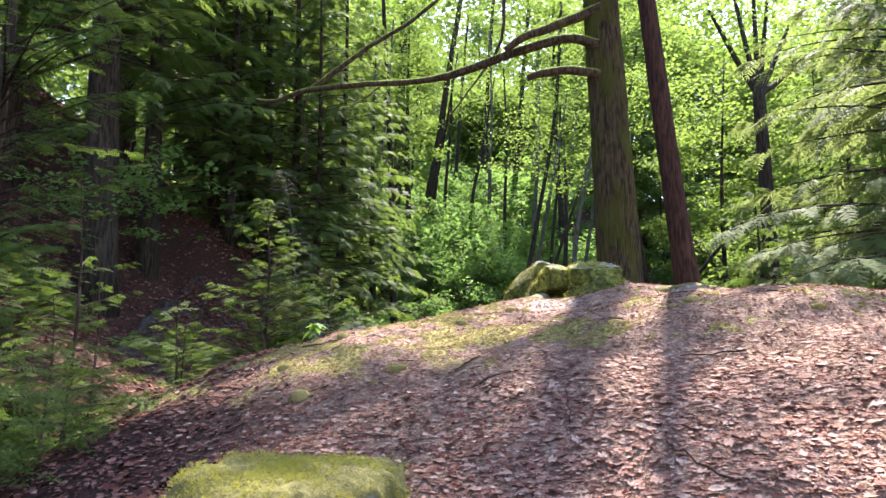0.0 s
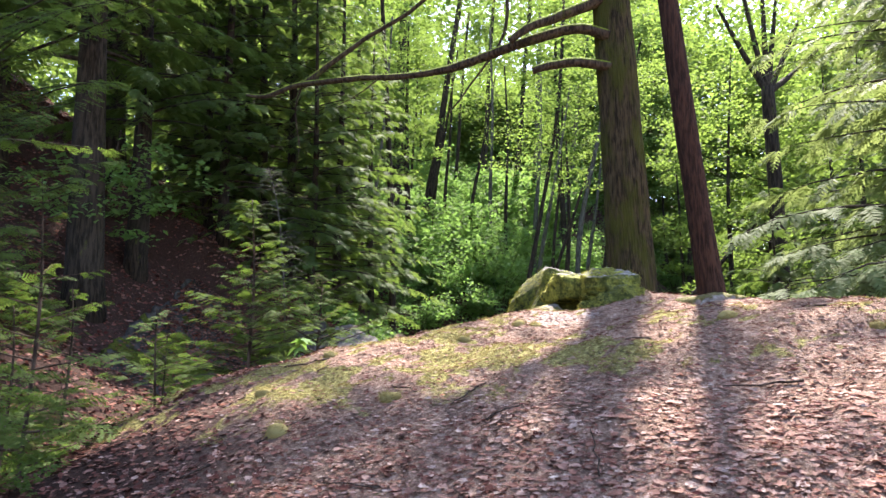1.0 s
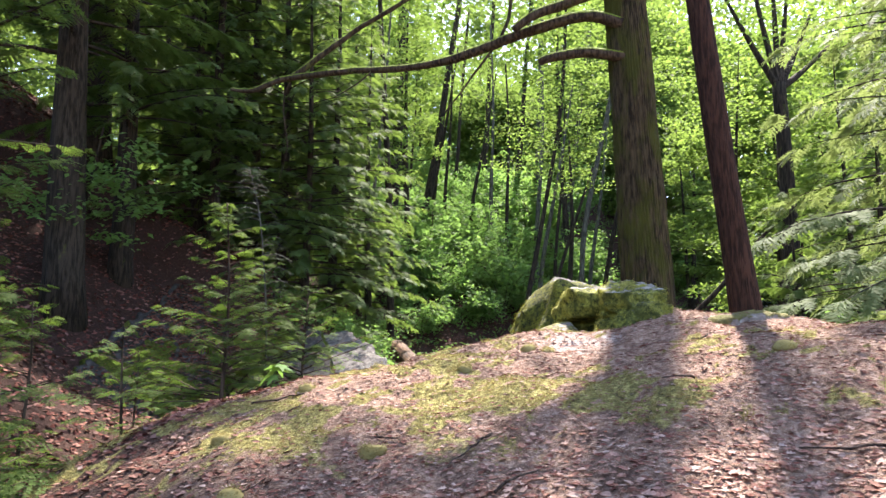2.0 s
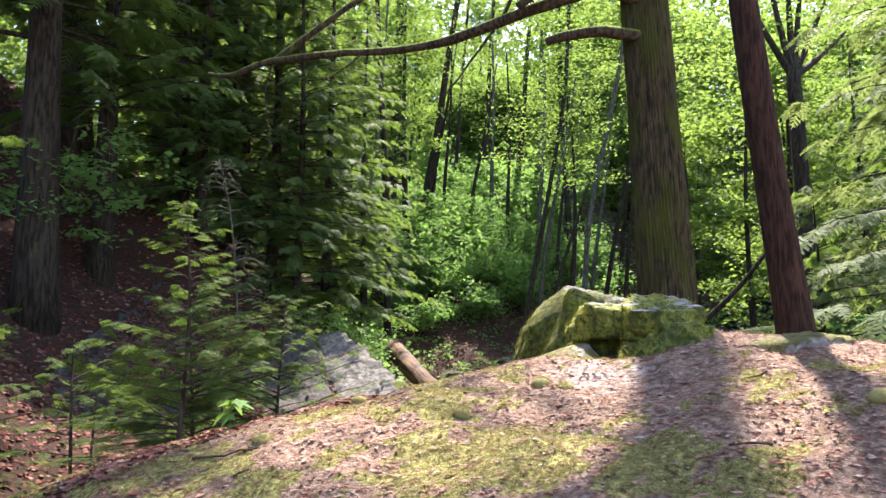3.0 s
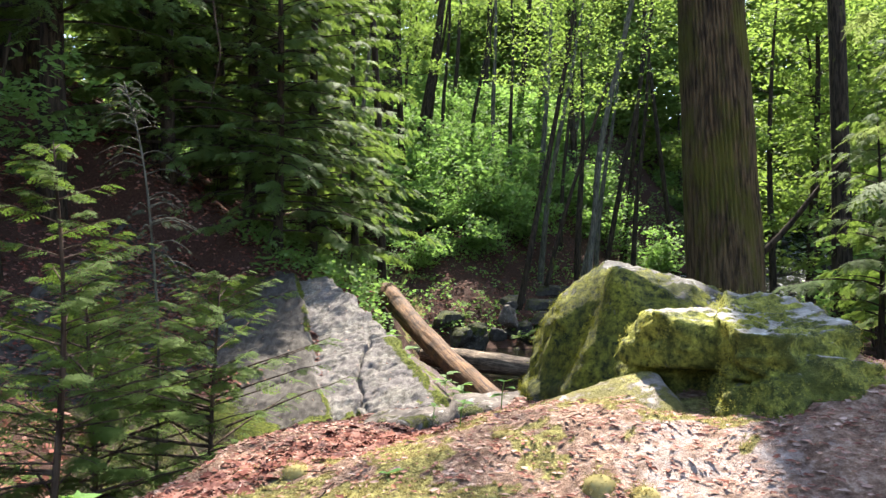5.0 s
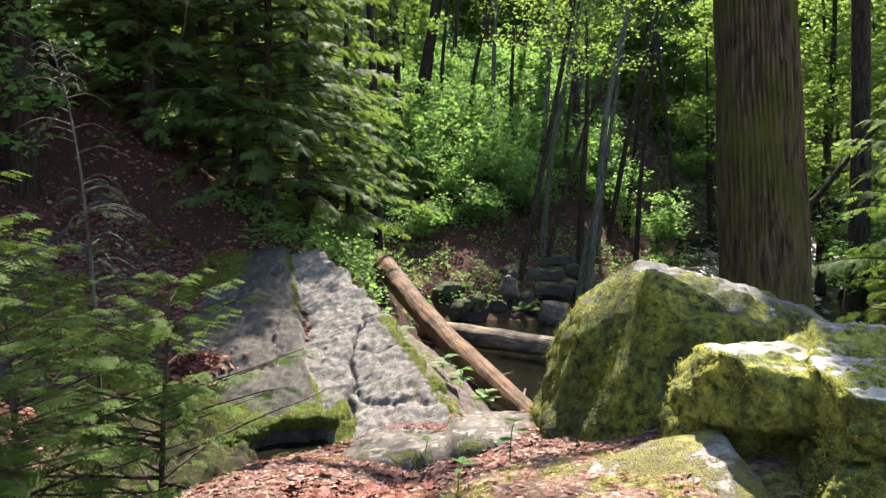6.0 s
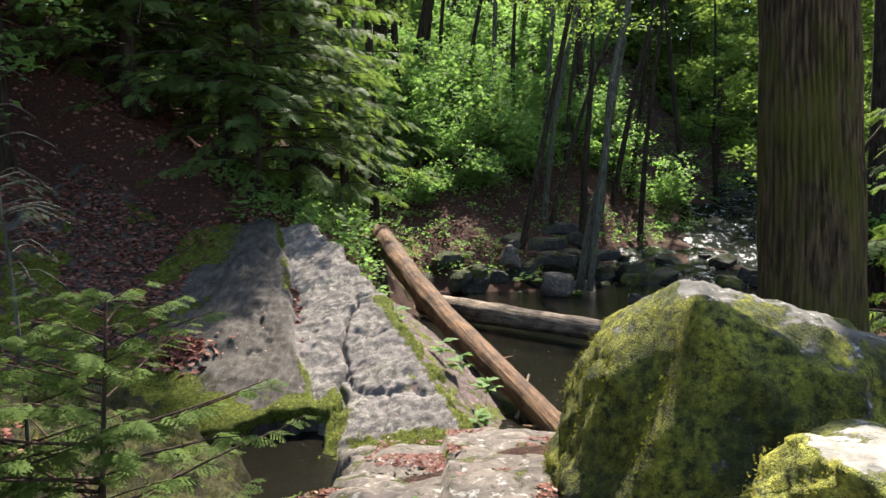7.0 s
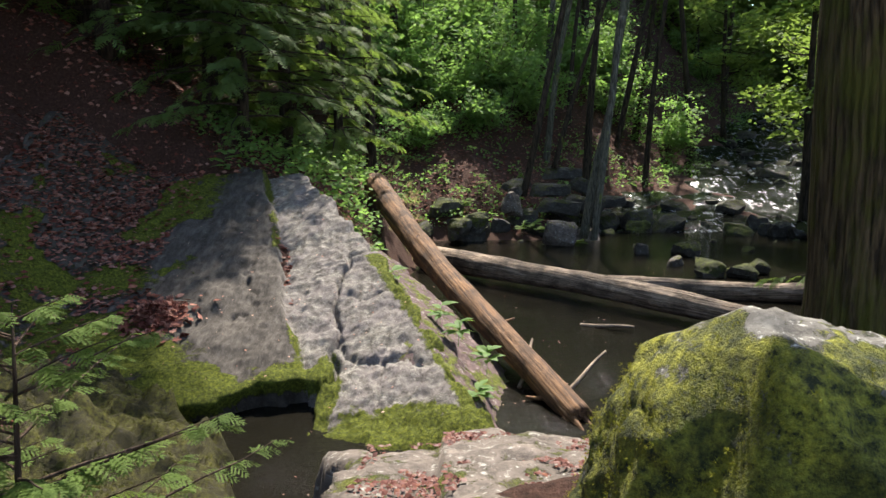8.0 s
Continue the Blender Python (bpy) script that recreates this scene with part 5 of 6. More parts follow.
def broadleaf(name, label, height_m, radius, low, reach, clumps, per, size, leaf, bark, seed, lean=(0.5, 0)):
    r = np.random.default_rng(seed)
    ob = thing(name, label, "tree")
    hs = np.linspace(0, 1, 16)
    path = np.stack([lean[0] * hs ** 1.3 + 0.12 * np.sin(hs * 6 + seed), lean[1] * hs + 0.12 * np.cos(hs * 5 + seed), height_m * hs], 1)
    rad = radius * (1 - 0.88 * hs)
    rad[0] *= 1.5
    wood, ends = [tube(path, rad, 10, 0.05, seed)], []
    limbs = max(8, clumps // 5)
    for k in range(limbs):
        h = low + (0.97 - low) * (k + r.random()) / limbs
        p = np.array([np.interp(h, hs, path[:, q]) for q in range(3)])
        a = r.uniform(0, 6.283)
        ln = reach * r.uniform(0.45, 1.0) * (1.15 - 0.6 * h)
        e = p + np.array([math.cos(a) * ln, math.sin(a) * ln, ln * r.uniform(0.15, 0.7)])
        line = bend([p, (p + e) / 2 + r.normal(0, 0.12, 3) + [0, 0, -0.1 * ln], e], 6)
        solid("limb", *tube(line, np.linspace(radius * 0.3 * (1.1 - h), 0.008, 6), 5, caps=False), bark, ob, True)
        for q in range(max(1, clumps // limbs)):
            u = r.uniform(0.35, 1.05)
            ends.append(p + (e - p) * u + r.normal(0, 0.35, 3) * [1, 1, 0.5])
    solid("trunk", *join(wood), bark, ob, True)
    solid("crown", *leaf_cloud(np.array(ends), (0.42, 0.42, 0.16), per, size, seed), leaf, ob)
    return ob


kinds = [broadleaf("maple_tree", "slender maple with bright translucent spring leaves", 15, 0.16, 0.16, 3.2, 110, 46, 0.235, LEAF_FAR, BARK_FAR, 51, (0.8, 0)),
         broadleaf("maple_tree", "leaning maple with thin layered foliage", 17, 0.2, 0.22, 3.4, 110, 46, 0.235, LEAF_FAR, BARK_FAR, 52, (-0.9, 0.4)),
         broadleaf("beech_tree", "grey-barked beech with light green leaves", 14, 0.14, 0.1, 3.0, 110, 46, 0.235, LEAF_FAR, BARK_GREY, 53, (0.3, -0.4)),
         broadleaf("maple_tree", "tall straight maple on the slope", 19, 0.24, 0.3, 3.6, 120, 46, 0.235, LEAF_FAR, BARK_FAR, 54, (0.2, 0.2))]
r = np.random.default_rng(205)
spots = [(3.7, 56, 3), (-2.4, 44, 3), (0.0, 47, 1), (5.5, 52, 0), (7.2, 50, 2), (7.5, 40, 1), (9.6, 46, 0)]
for k in range(50):
    spots.append((float(r.uniform(-26, 38)), float(r.uniform(38, 72)), int(r.integers(0, 4))))
for k in range(8):
    spots.append((float(r.uniform(-40, 60)), float(r.uniform(70, 90)), int(r.integers(0, 4))))
for k in range(15):
    spots.append((float(r.uniform(11, 36)), float(r.uniform(27, 46)), int(r.integers(0, 4))))
used = set()
for x, y, k in spots:
    if (-5 < x < 10 and 37 < y < 53 and k != 3) or (-1 < x < 12 and 53 <= y < 66):
        continue
    if abs(x - float(stream_x(y))) < 2.5 and y > 28:
        x += 4.5
    plant_at(kinds[k], x, y, float(r.uniform(0, 360)), float(r.uniform(0.85, 1.15)), copy=k in used)
    used.add(k)

# added canopy trees, their crowns out of view, to shade pool, slab and banks
high = broadleaf("maple_tree", "added tall maple, its crown out of view, shading pool and banks", 27, 0.17, 0.58, 5.0, 75, 46, 0.26, LEAF_FAR, BARK_FAR, 57, (-0.6, -2.5))
plant_at(high, -6.2, 30.5, 0, 1.0, copy=False)
for x, y, t, s in ((-9.5, 33.0, 10, 1.05), (-2.1, 29.7, 0, 0.95), (12.5, 43.0, 250, 0.95), (9.4, 41.5, 60, 0.8), (7.4, 43.5, 200, 0.8)):
    plant_at(high, x, y, t, s)

# the closed wall of woods behind
n = 8000
wx, wy = r.uniform(-75, 95, n), r.uniform(84, 112, n)
wz = height(wx, wy) + r.uniform(0, 1, n) ** 1.1 * 40
tagged(solid("far_woods", *leaf_cloud(np.stack([wx, wy, wz], 1), (1.5, 1.2, 0.6), 20, 0.75, 91, 2.0), LEAF_FAR), "distant wall of sunlit green woods", "woods", kind="stuff")

n = 3600
wx, wy = r.uniform(2, 48, n), r.uniform(60, 70, n)
wz = height(wx, wy) + r.uniform(0, 1, n) * np.interp(wx, [2, 11, 15], [9, 10, 23])
tagged(solid("far_woods", *leaf_cloud(np.stack([wx, wy, wz], 1), (1.2, 1.0, 0.5), 30, 0.47, 92, 2.0), LEAF_FAR), "sunlit woods up the stream valley", "woods", kind="stuff")

n = 1300
wx, wy = r.uniform(-22, 14, n), r.uniform(62, 67, n)
wz = height(wx, wy) + r.uniform(0, 1, n) ** 1.4 * 9
tagged(solid("far_woods", *leaf_cloud(np.stack([wx, wy, wz], 1), (1.2, 1.0, 0.5), 26, 0.42, 93, 2.0), LEAF_FAR), "green woods closing the top of the slope", "woods", kind="stuff")

n = 1000
wx, wy = r.uniform(-46, -15, n), r.uniform(30, 52, n)
wz = height(wx, wy) + r.uniform(0, 1, n) * 20
tagged(solid("far_woods", *leaf_cloud(np.stack([wx, wy, wz], 1), (1.1, 1.1, 0.35), 26, 0.45, 94, 1.0), NEEDLE), "dark hemlock woods up the shaded slope", "woods", kind="stuff")

# shrubs on the slopes
def shrub(label, tall_m, wide, clumps, per, size, leaf, seed):
    r = np.random.default_rng(seed)
    ob = thing("shrub", label, "shrub")
    ends = []
    for k in range(9):
        a = r.uniform(0, 6.283)
        e = np.array([math.cos(a) * wide * r.uniform(0.3, 1), math.sin(a) * wide * r.uniform(0.3, 1), tall_m * r.uniform(0.55, 1)])
        solid("stem", *tube(bend([(0, 0, -0.1), e * [0.35, 0.35, 0.6], e], 6), np.linspace(0.02, 0.005, 6), 5, caps=False), TWIG, ob, True)
        for q in range(clumps // 9):
            ends.append(e * r.uniform(0.35, 1.05) + r.normal(0, 0.15, 3))
    solid("foliage", *leaf_cloud(np.array(ends), (0.26, 0.26, 0.1), per, size, seed), leaf, ob)
    return ob


bush = [shrub("dense green shrub on the stream bank", 1.7, 1.3, 54, 30, 0.14, LEAF_SHRUB, 61), shrub("low leafy shrub with light green leaves", 1.1, 1.2, 45, 30, 0.13, LEAF_SHRUB, 62), shrub("tall arching shrub below the trees", 2.6, 1.6, 72, 30, 0.16, LEAF_SHRUB, 63)]
spots = [(-1.0, 33, 0), (0.6, 34.5, 1), (-0.2, 36.5, 0), (2.0, 37.5, 2), (-2.0, 35, 0), (3.4, 40, 2), (-3.0, 31.5, 1), (1.4, 41, 2), (-0.6, 39, 2), (0.4, 36, 2), (1.8, 34.8, 0), (2.9, 36.5, 2), (-1.4, 37.2, 2), (4.6, 38.5, 2), (2.6, 42.5, 2), (0.4, 43, 2), (5.8, 41.5, 2), (-2.4, 39.5, 2)]
for k in range(46):
    spots.append((float(r.uniform(-14, 26)), float(r.uniform(35, 62)), int(r.choice([0, 2, 2]))))
for k in range(24):
    spots.append((-4 + 14 * (k * 0.618 % 1), 43 + 14.5 * k / 24, 2))
for k in range(14):
    spots.append((float(r.uniform(7, 20)), float(r.uniform(14, 34)), int(r.choice([0, 1, 2]))))
used = set()
for x, y, k in spots:
    if ground_at(x, y) < 0 or (0 < x < 11 and y < 27) or (4.5 < x < 13 and 27 < y < 40) or (-1 < x < 5 and y < 33.5):
        continue
    if abs(x - float(stream_x(y))) < 4 and y > 27:
        continue
    plant_at(bush[k], x, y, float(r.uniform(0, 360)), float(r.uniform(0.8, 1.3)), copy=k in used)
    used.add(k)

# low herbs on the banks
def herbs(x, y, z, size, leaf, label, seed):
    return tagged(solid("undergrowth", *leaf_cloud(np.stack([x, y, z], 1), (0.13, 0.13, 0.07), 8, size, seed), leaf), label, "undergrowth", kind="stuff")


n = 9000
hx, hy = r.uniform(-14, 24, n), r.uniform(27.5, 62, n)
keep = (height(hx, hy) > -0.2) & (np.abs(hx - stream_x(hy)) > 2.8) & (fbm(flat(hx * 0.5, hy * 0.5), 3, 44) > -0.25)
herbs(hx[keep], hy[keep], height(hx[keep], hy[keep]) + 0.12 + 0.25 * r.random(keep.sum()), 0.13, LEAF_SHRUB, "low ferns and herbs covering the far bank", 301)
n = 500
hx, hy = r.uniform(-4.6, -1.2, n), r.uniform(20.6, 27, n)
herbs(hx, hy, height(hx, hy) + 0.1 + 0.5 * r.random(n), 0.12, LEAF_SHRUB, "leafy plants above the grey slab", 302)

# ---- the furrowed tree on the knoll ----
main = thing("pine_tree", "thick old tree with furrowed mossy bark and low limbs", "tree", (2.7, 10.9, 1.2))
hs = np.concatenate([np.linspace(-0.3, 6.5, 170), np.linspace(6.6, 24, 40)])
path = np.stack([np.interp(hs, [-0.3, 1.5, 6, 24], [0.03, 0.0, -0.13, -0.7]), np.interp(hs, [0, 6, 24], [0, 0.25, 0.9]), hs], 1)
rad = np.interp(hs, [-0.3, 0.3, 0.8, 1.6, 5.5, 24], [0.5, 0.4, 0.36, 0.335, 0.285, 0.06])
solid("trunk", *tube(path, rad, 260, 0.07, 2, 52, 0.03), BARK_MAIN, main, True)


def limb(points, r0, r1, rough=0.14, seed=0):
    p = bend(points, 40) - np.array([2.62, 10.9, 1.2])
    return solid("limb", *tube(p + 0.012 * np.stack([fbm(p * 3, 2, seed), fbm(p * 3 + 9, 2, seed), fbm(p * 3 + 5, 2, seed)], 1), np.linspace(r0, r1, 40), 12, rough, seed), BARK_LIMB, main, True)


limb([(2.4, 10.9, 6.2), (1.9, 11.0, 6.35), (1.07, 11.3, 6.22), (0.2, 11.7, 6.05), (-0.63, 12.0, 6.0), (-1.7, 12.3, 6.05), (-2.6, 12.6, 6.05), (-3.1, 12.7, 5.9), (-3.5, 12.8, 5.95)], 0.088, 0.03, seed=1)
limb([(-2.5, 12.58, 6.05), (-2.0, 12.6, 6.45), (-1.49, 12.6, 6.85), (-0.7, 12.5, 7.3), (0.1, 12.3, 7.9), (0.8, 12.2, 8.6)], 0.055, 0.025, seed=2)
limb([(2.45, 10.95, 6.85), (2.1, 11.0, 6.72), (1.59, 11.0, 6.5), (1.2, 11.0, 6.36), (0.93, 11.0, 6.15)], 0.095, 0.05, seed=3)
limb([(1.0, 12.0, 8.6), (1.0, 12.0, 7.5), (0.9, 12.0, 6.66), (0.45, 12.0, 5.95), (-0.04, 12.0, 5.29)], 0.04, 0.012, seed=5)
limb([(-2.5, 12.6, 6.05), (-2.62, 12.65, 5.6), (-2.55, 12.7, 5.0), (-2.68, 12.75, 4.4)], 0.014, 0.004, seed=6)
limb([(-1.1, 12.15, 6.03), (-1.5, 12.1, 5.7), (-1.75, 12.1, 5.55)], 0.016, 0.005, seed=7)
limb([(2.4, 10.9, 5.72), (1.9, 10.9, 5.78), (1.5, 10.95, 5.75), (1.25, 11, 5.68)], 0.085, 0.05, seed=4)
frames, wood = [], []
for k in range(22):
    h = 10.5 + 1.6 * k if k < 3 else 16 + 8 * (k - 3) / 19
    a = k * 2.4
    line, fr = bough((np.interp(h, hs, path[:, 0]), 0.5, h), (math.cos(a), math.sin(a), 0.1), 2.9 * (1.15 - k / 34), 16, 500 + k, 0.7)
    frames.append(fr)
    wood.append(tube(line, np.linspace(0.05, 0.008, 7), 6, caps=False))
# long boughs added out of view, only to shade the knoll's left and gully
for k in range(6):
    aside = -1.1 + 0.2 * k if k < 3 else -0.1 + 0.2 * (k - 3)
    line, fr = bough((-0.3, 0.4, 8.8 + 0.3 * k), (-1.0, aside, 0.05), 5.6 + 0.3 * k, 330 if k < 3 else 170, 560 + k, 0.62, 0.1)
    frames.append(fr[(fr[:, 0, 3] < -2.1) & (fr[:, 1, 3] < -1.1) if k < 3 else fr[:, 0, 3] < -4.2])
    wood.append(tube(line, np.linspace(0.03, 0.006, 7), 6, caps=False))
# lower crown added out of view to dapple the knoll; GAPS set the sun patches
GAPS = ((1.15, 4.4, 0.22, 0.75), (1.85, 4.4, 0.3, 0.4), (0.15, 3.1, 0.3, 0.25), (-0.35, 2.9, 0.3, 0.2), (1.6, 3.2, 0.3, 0.35), (1.0, 6.85, 0.42, 0.6), (1.3, 7.5, 0.5, 0.5), (1.9, 6.5, 0.2, 0.3), (0.4, 5.9, 0.6, 0.35), (2.9, 7.0, 0.8, 0.25), (1.3, 9.0, 0.6, 0.4))
for k in range(34):
    h = 8.6 + 7.6 * k / 34
    a = k * 2.4
    line, fr = bough((np.interp(h, hs, path[:, 0]), 0.45, h), (math.cos(a), math.sin(a), 0.1), 4.6 - 0.05 * k, 46, 820 + k, 0.5, 0.12)
    down = fr[:, 2, 3] - 0.5
    lx, ly = fr[:, 0, 3] + 2.7 - down * math.sin(radians(SUN_TURN)) / math.tan(radians(SUN_HEIGHT)), fr[:, 1, 3] + 10.9 - down * math.cos(radians(SUN_TURN)) / math.tan(radians(SUN_HEIGHT))
    open_sky = np.zeros(len(fr), bool)
    for gap_x, gap_y, wide, deep in GAPS:
        open_sky |= ((lx - gap_x) / (wide + 0.12)) ** 2 + ((ly - gap_y) / (deep + 0.12)) ** 2 < 1
    frames.append(fr[~open_sky & (lx > -1.2) & (np.random.default_rng(k).random(len(fr)) < 0.34)])
    wood.append(tube(line, np.linspace(0.03, 0.006, 7), 6, caps=False))
# more unseen boughs reaching left, added to cast shade beside the knoll
for k in range(28):
    h = 9.4 + 0.23 * k
    a = radians(136 + 84 * (k * 0.618 % 1))
    line, fr = bough((np.interp(h, hs, path[:, 0]), 0.45, h), (math.cos(a), math.sin(a), 0.1), 7.6, 120, 870 + k, 0.55, 0.1)
    frames.append(fr[fr[:, 0, 3] + 2.7 - 0.157 * fr[:, 2, 3] < -1.1])
    wood.append(tube(line, np.linspace(0.04, 0.008, 7), 6, caps=False))
solid("crown", *stamp(SPRAY_MID[0], np.concatenate(frames)), NEEDLE, main)
tagged(solid("branchwork", *join(wood), BARK_FAR, main, True), kind="stuff")

lean = thing("leaning_tree", "slim leaning tree with smooth red-brown bark", "tree", (2.62, 7.75, 2.0))
hs = np.concatenate([np.linspace(-0.2, 4.5, 60), np.linspace(4.6, 11, 20)])
path = np.stack([np.interp(hs, [-0.2, 0, 1, 2, 3.3, 11], [0.06, 0.03, -0.08, -0.18, -0.3, -1.0]), np.interp(hs, [0, 11], [0, 0.05]), hs], 1)
solid("trunk", *tube(path, np.interp(hs, [-0.2, 0.1, 0.5, 3.4, 11], [0.17, 0.135, 0.122, 0.1, 0.03]), 28, 0.06, 6), BARK_RED, lean, True)
frames, wood = [], []
for k in range(8):
    h = 7.4 + 3.6 * k / 8
    a = k * 2.4 + 1
    line, fr = bough((np.interp(h, hs, path[:, 0]), 0.5, h), (math.cos(a), math.sin(a), 0.2), 1.6 * (1.2 - k / 20), 8, 700 + k, 0.5)
    frames.append(fr)
    wood.append(tube(line, np.linspace(0.03, 0.006, 7), 6, caps=False))
solid("crown", *stamp(SPRAY_MID[1], np.concatenate(frames)), NEEDLE, lean)
tagged(solid("branchwork", *join(wood), BARK_FAR, lean, True), kind="stuff")

# thick dark hemlocks on the shaded left slope
thick = conifer("hemlock_tree", "thick-trunked dark hemlock on the shaded slope", 18, 0.42, 0.34, 5.2, 84, 34, 0.85, NEEDLE, BARK_FAR, False, 71)
plant_at(thick, -8.0, 16.6, 0, 1.0, 0.6, copy=False)
plant_at(thick, -7.9, 19.0, 100, 0.7, 0.6)
# further copies, some hidden, added to keep sun and sky off the slope
for x, y, t, k in ((-12.5, 15.0, 200, 1.0), (-9.8, 21.0, 60, 1.1), (-12.0, 24.5, 310, 1.1), (-9.6, 27.5, 150, 1.2), (-15.5, 20.5, 250, 1.1), (-11.5, 18.5, 20, 0.9)):
    plant_at(thick, x, y, t, k, 0.6)

# ---- logs ----
def log(name, label, a, b, r0, r1, mat, seed, kinks=0.07, ridged=0.05, stubs=0, splinters=0):
    a, b = np.array(a, float), np.array(b, float)
    length = np.linalg.norm(b - a)
    t = np.linspace(0, 1, 90)
    z = np.stack([kinks * np.sin(t * 5 + seed), kinks * np.cos(t * 4 + seed), t * length], 1)
    v, f = tube(z, np.linspace(r0, r1, 90), 36, 0.1, seed, 16, ridged)
    ob = solid(name, v, f, mat, smooth=True)
    ob.matrix_world = Matrix.Translation(a) @ Vector(b - a).to_track_quat("Z", "Y").to_matrix().to_4x4()
    for k in range(stubs):
        s = np.random.default_rng(seed * 31 + k)
        h, ang = length * s.uniform(0.45, 0.97), s.uniform(0, 6.283)
        d = np.array([math.cos(ang), math.sin(ang), 0.5 * s.uniform(-1, 1)])
        ln = s.uniform(0.15, 0.45)
        p = np.array([0, 0, h]) + d * r1 * 0.6
        solid("branch_stub", *tube(bend([p, p + d * ln * 0.5, p + d * ln + [0.03, 0.02, 0]], 6), np.linspace(0.035, 0.015, 6), 7, 0.15, k), mat, ob, True)
    for k in range(splinters):
        ang = 6.283 * k / splinters
        p = np.array([math.cos(ang) * r1 * 0.72, math.sin(ang) * r1 * 0.72, length - 0.12])
        ln = 0.18 + 0.16 * math.sin(k * 2.7)
        solid("splinter", *tube(np.array([p, p + [0, 0, 0.5 * ln], p + [0.015 * math.cos(k), 0.015, ln + 0.1]]), [0.05, 0.04, 0.008], 6), mat, ob, False)
    return tagged(ob, label, "log")


log("fallen_log", "orange-brown barkless log leaning into the pool", (-1.5, 24.4, 1.7), (1.78, 14.9, -0.42), 0.3, 0.17, WOOD_WARM, 2, stubs=5, splinters=9)
log("fallen_log", "bleached pale log lying across the pool", (-0.3, 24.2, 0.0), (6.1, 17.3, -0.12), 0.28, 0.19, WOOD_PALE, 4, stubs=3)
log("fallen_log", "bleached log floating behind another log", (3.6, 21.3, -0.18), (8.2, 20.4, -0.1), 0.17, 0.2, WOOD_PALE, 7, stubs=3)

for a, b, r0 in (((1.55, 15.3, -0.3), (2.35, 15.9, 0.15), 0.035), ((1.2, 15.9, -0.3), (1.5, 16.8, 0.05), 0.03), ((2.6, 19.0, -0.34), (3.4, 18.5, -0.28), 0.04), ((4.6, 17.6, -0.34), (5.4, 17.2, 0.1), 0.04)):
    log("drift_branch", "broken grey branch stuck in the pool", a, b, r0, r0 * 0.6, WOOD_PALE, 3, 0.02, 0.004)

# ---- slender trees by the stream ----
def pole_tree(name, label, points, r0, r1, bark, seed, clumps=0):
    ob = thing(name, label, "tree", points[0])
    p = bend(points, 30) - np.array(points[0])
    solid("trunk", *tube(p, np.linspace(r0, r1, 30), 12, 0.08, seed), bark, ob, True)
    if clumps:
        rr = np.random.default_rng(seed)
        c = p[rr.integers(20, 30, clumps)] + rr.normal(size=(clumps, 3)) * [1.4, 1.4, 0.7]
        solid("crown", *leaf_cloud(c, (0.5, 0.5, 0.14), 80, 0.115, seed), LEAF_FAR, ob)
    return ob


pole_tree("beech_tree", "slim grey tree leaning over the stream", [(4.3, 27.6, -0.2), (4.6, 27.6, 1.8), (5.0, 27.7, 3.6), (5.35, 28.0, 6.5), (6.7, 28.5, 12.2), (7.2, 28.6, 16)], 0.13, 0.07, BARK_GREY, 3, 46)
pole_tree("beech_tree", "slim grey tree with a forked base by the stream", [(4.52, 27.2, -0.2), (4.75, 27.3, 2.0), (4.98, 27.4, 4.2), (5.2, 27.5, 6.0)], 0.11, 0.07, BARK_GREY, 4)
pole_tree("maple_tree", "dark curved sapling on the far bank", [(2.8, 30.0, 0.8), (3.2, 30.0, 2.7), (3.5, 30.2, 4.2), (4.0, 30.5, 6.5), (5.0, 31.0, 11.8), (5.4, 31.2, 17)], 0.12, 0.07, BARK_FAR, 5, 46)
pole_tree("maple_tree", "thin dark leaning pole tree", [(4.0, 31.5, 1.6), (5.0, 32, 5.0), (6.6, 32.5, 9.5)], 0.1, 0.05, BARK_FAR, 6)
fork = thing("maple_tree", "dark many-stemmed tree spreading like a fan", "tree", (10.9, 24.0, ground_at(10.9, 24.0)))
base = np.array([10.9, 24.0, ground_at(10.9, 24.0)])
solid("trunk", *tube(bend([(0, 0, -0.2), (0.1, 0, 4), (0, 0, 10.2 - base[2])], 20), np.linspace(0.3, 0.2, 20), 12, 0.06, 8), BARK_FAR, fork, True)
for ex, ez, k in ((-1.5, 13.2, 1), (-0.6, 14.5, 2), (0.3, 14.8, 3), (0.9, 14.0, 4), (1.7, 13.0, 5), (2.4, 12.0, 6)):
    solid("stem", *tube(bend([(0, 0, 10.0 - base[2]), (ex * 0.45, 0.1 * k, 0.45 * (ez - 10.2) + 10.0 - base[2]), (ex, 0.2 * k, ez - base[2])], 12), np.linspace(0.13, 0.05, 12), 8, 0.06, k), BARK_FAR, fork, True)
rr = np.random.default_rng(77)
solid("crown", *leaf_cloud(rr.normal(size=(60, 3)) * [2.0, 1.5, 1.6] + [0, 0.5, 13.5 - base[2]], (0.5, 0.5, 0.18), 40, 0.18, 78), LEAF_FAR, fork)
log("dead_branch", "dead branch leaning across the dark slope", (4.9, 16.0, 2.4), (6.9, 16.2, 4.2), 0.055, 0.035, BARK_FAR, 9)

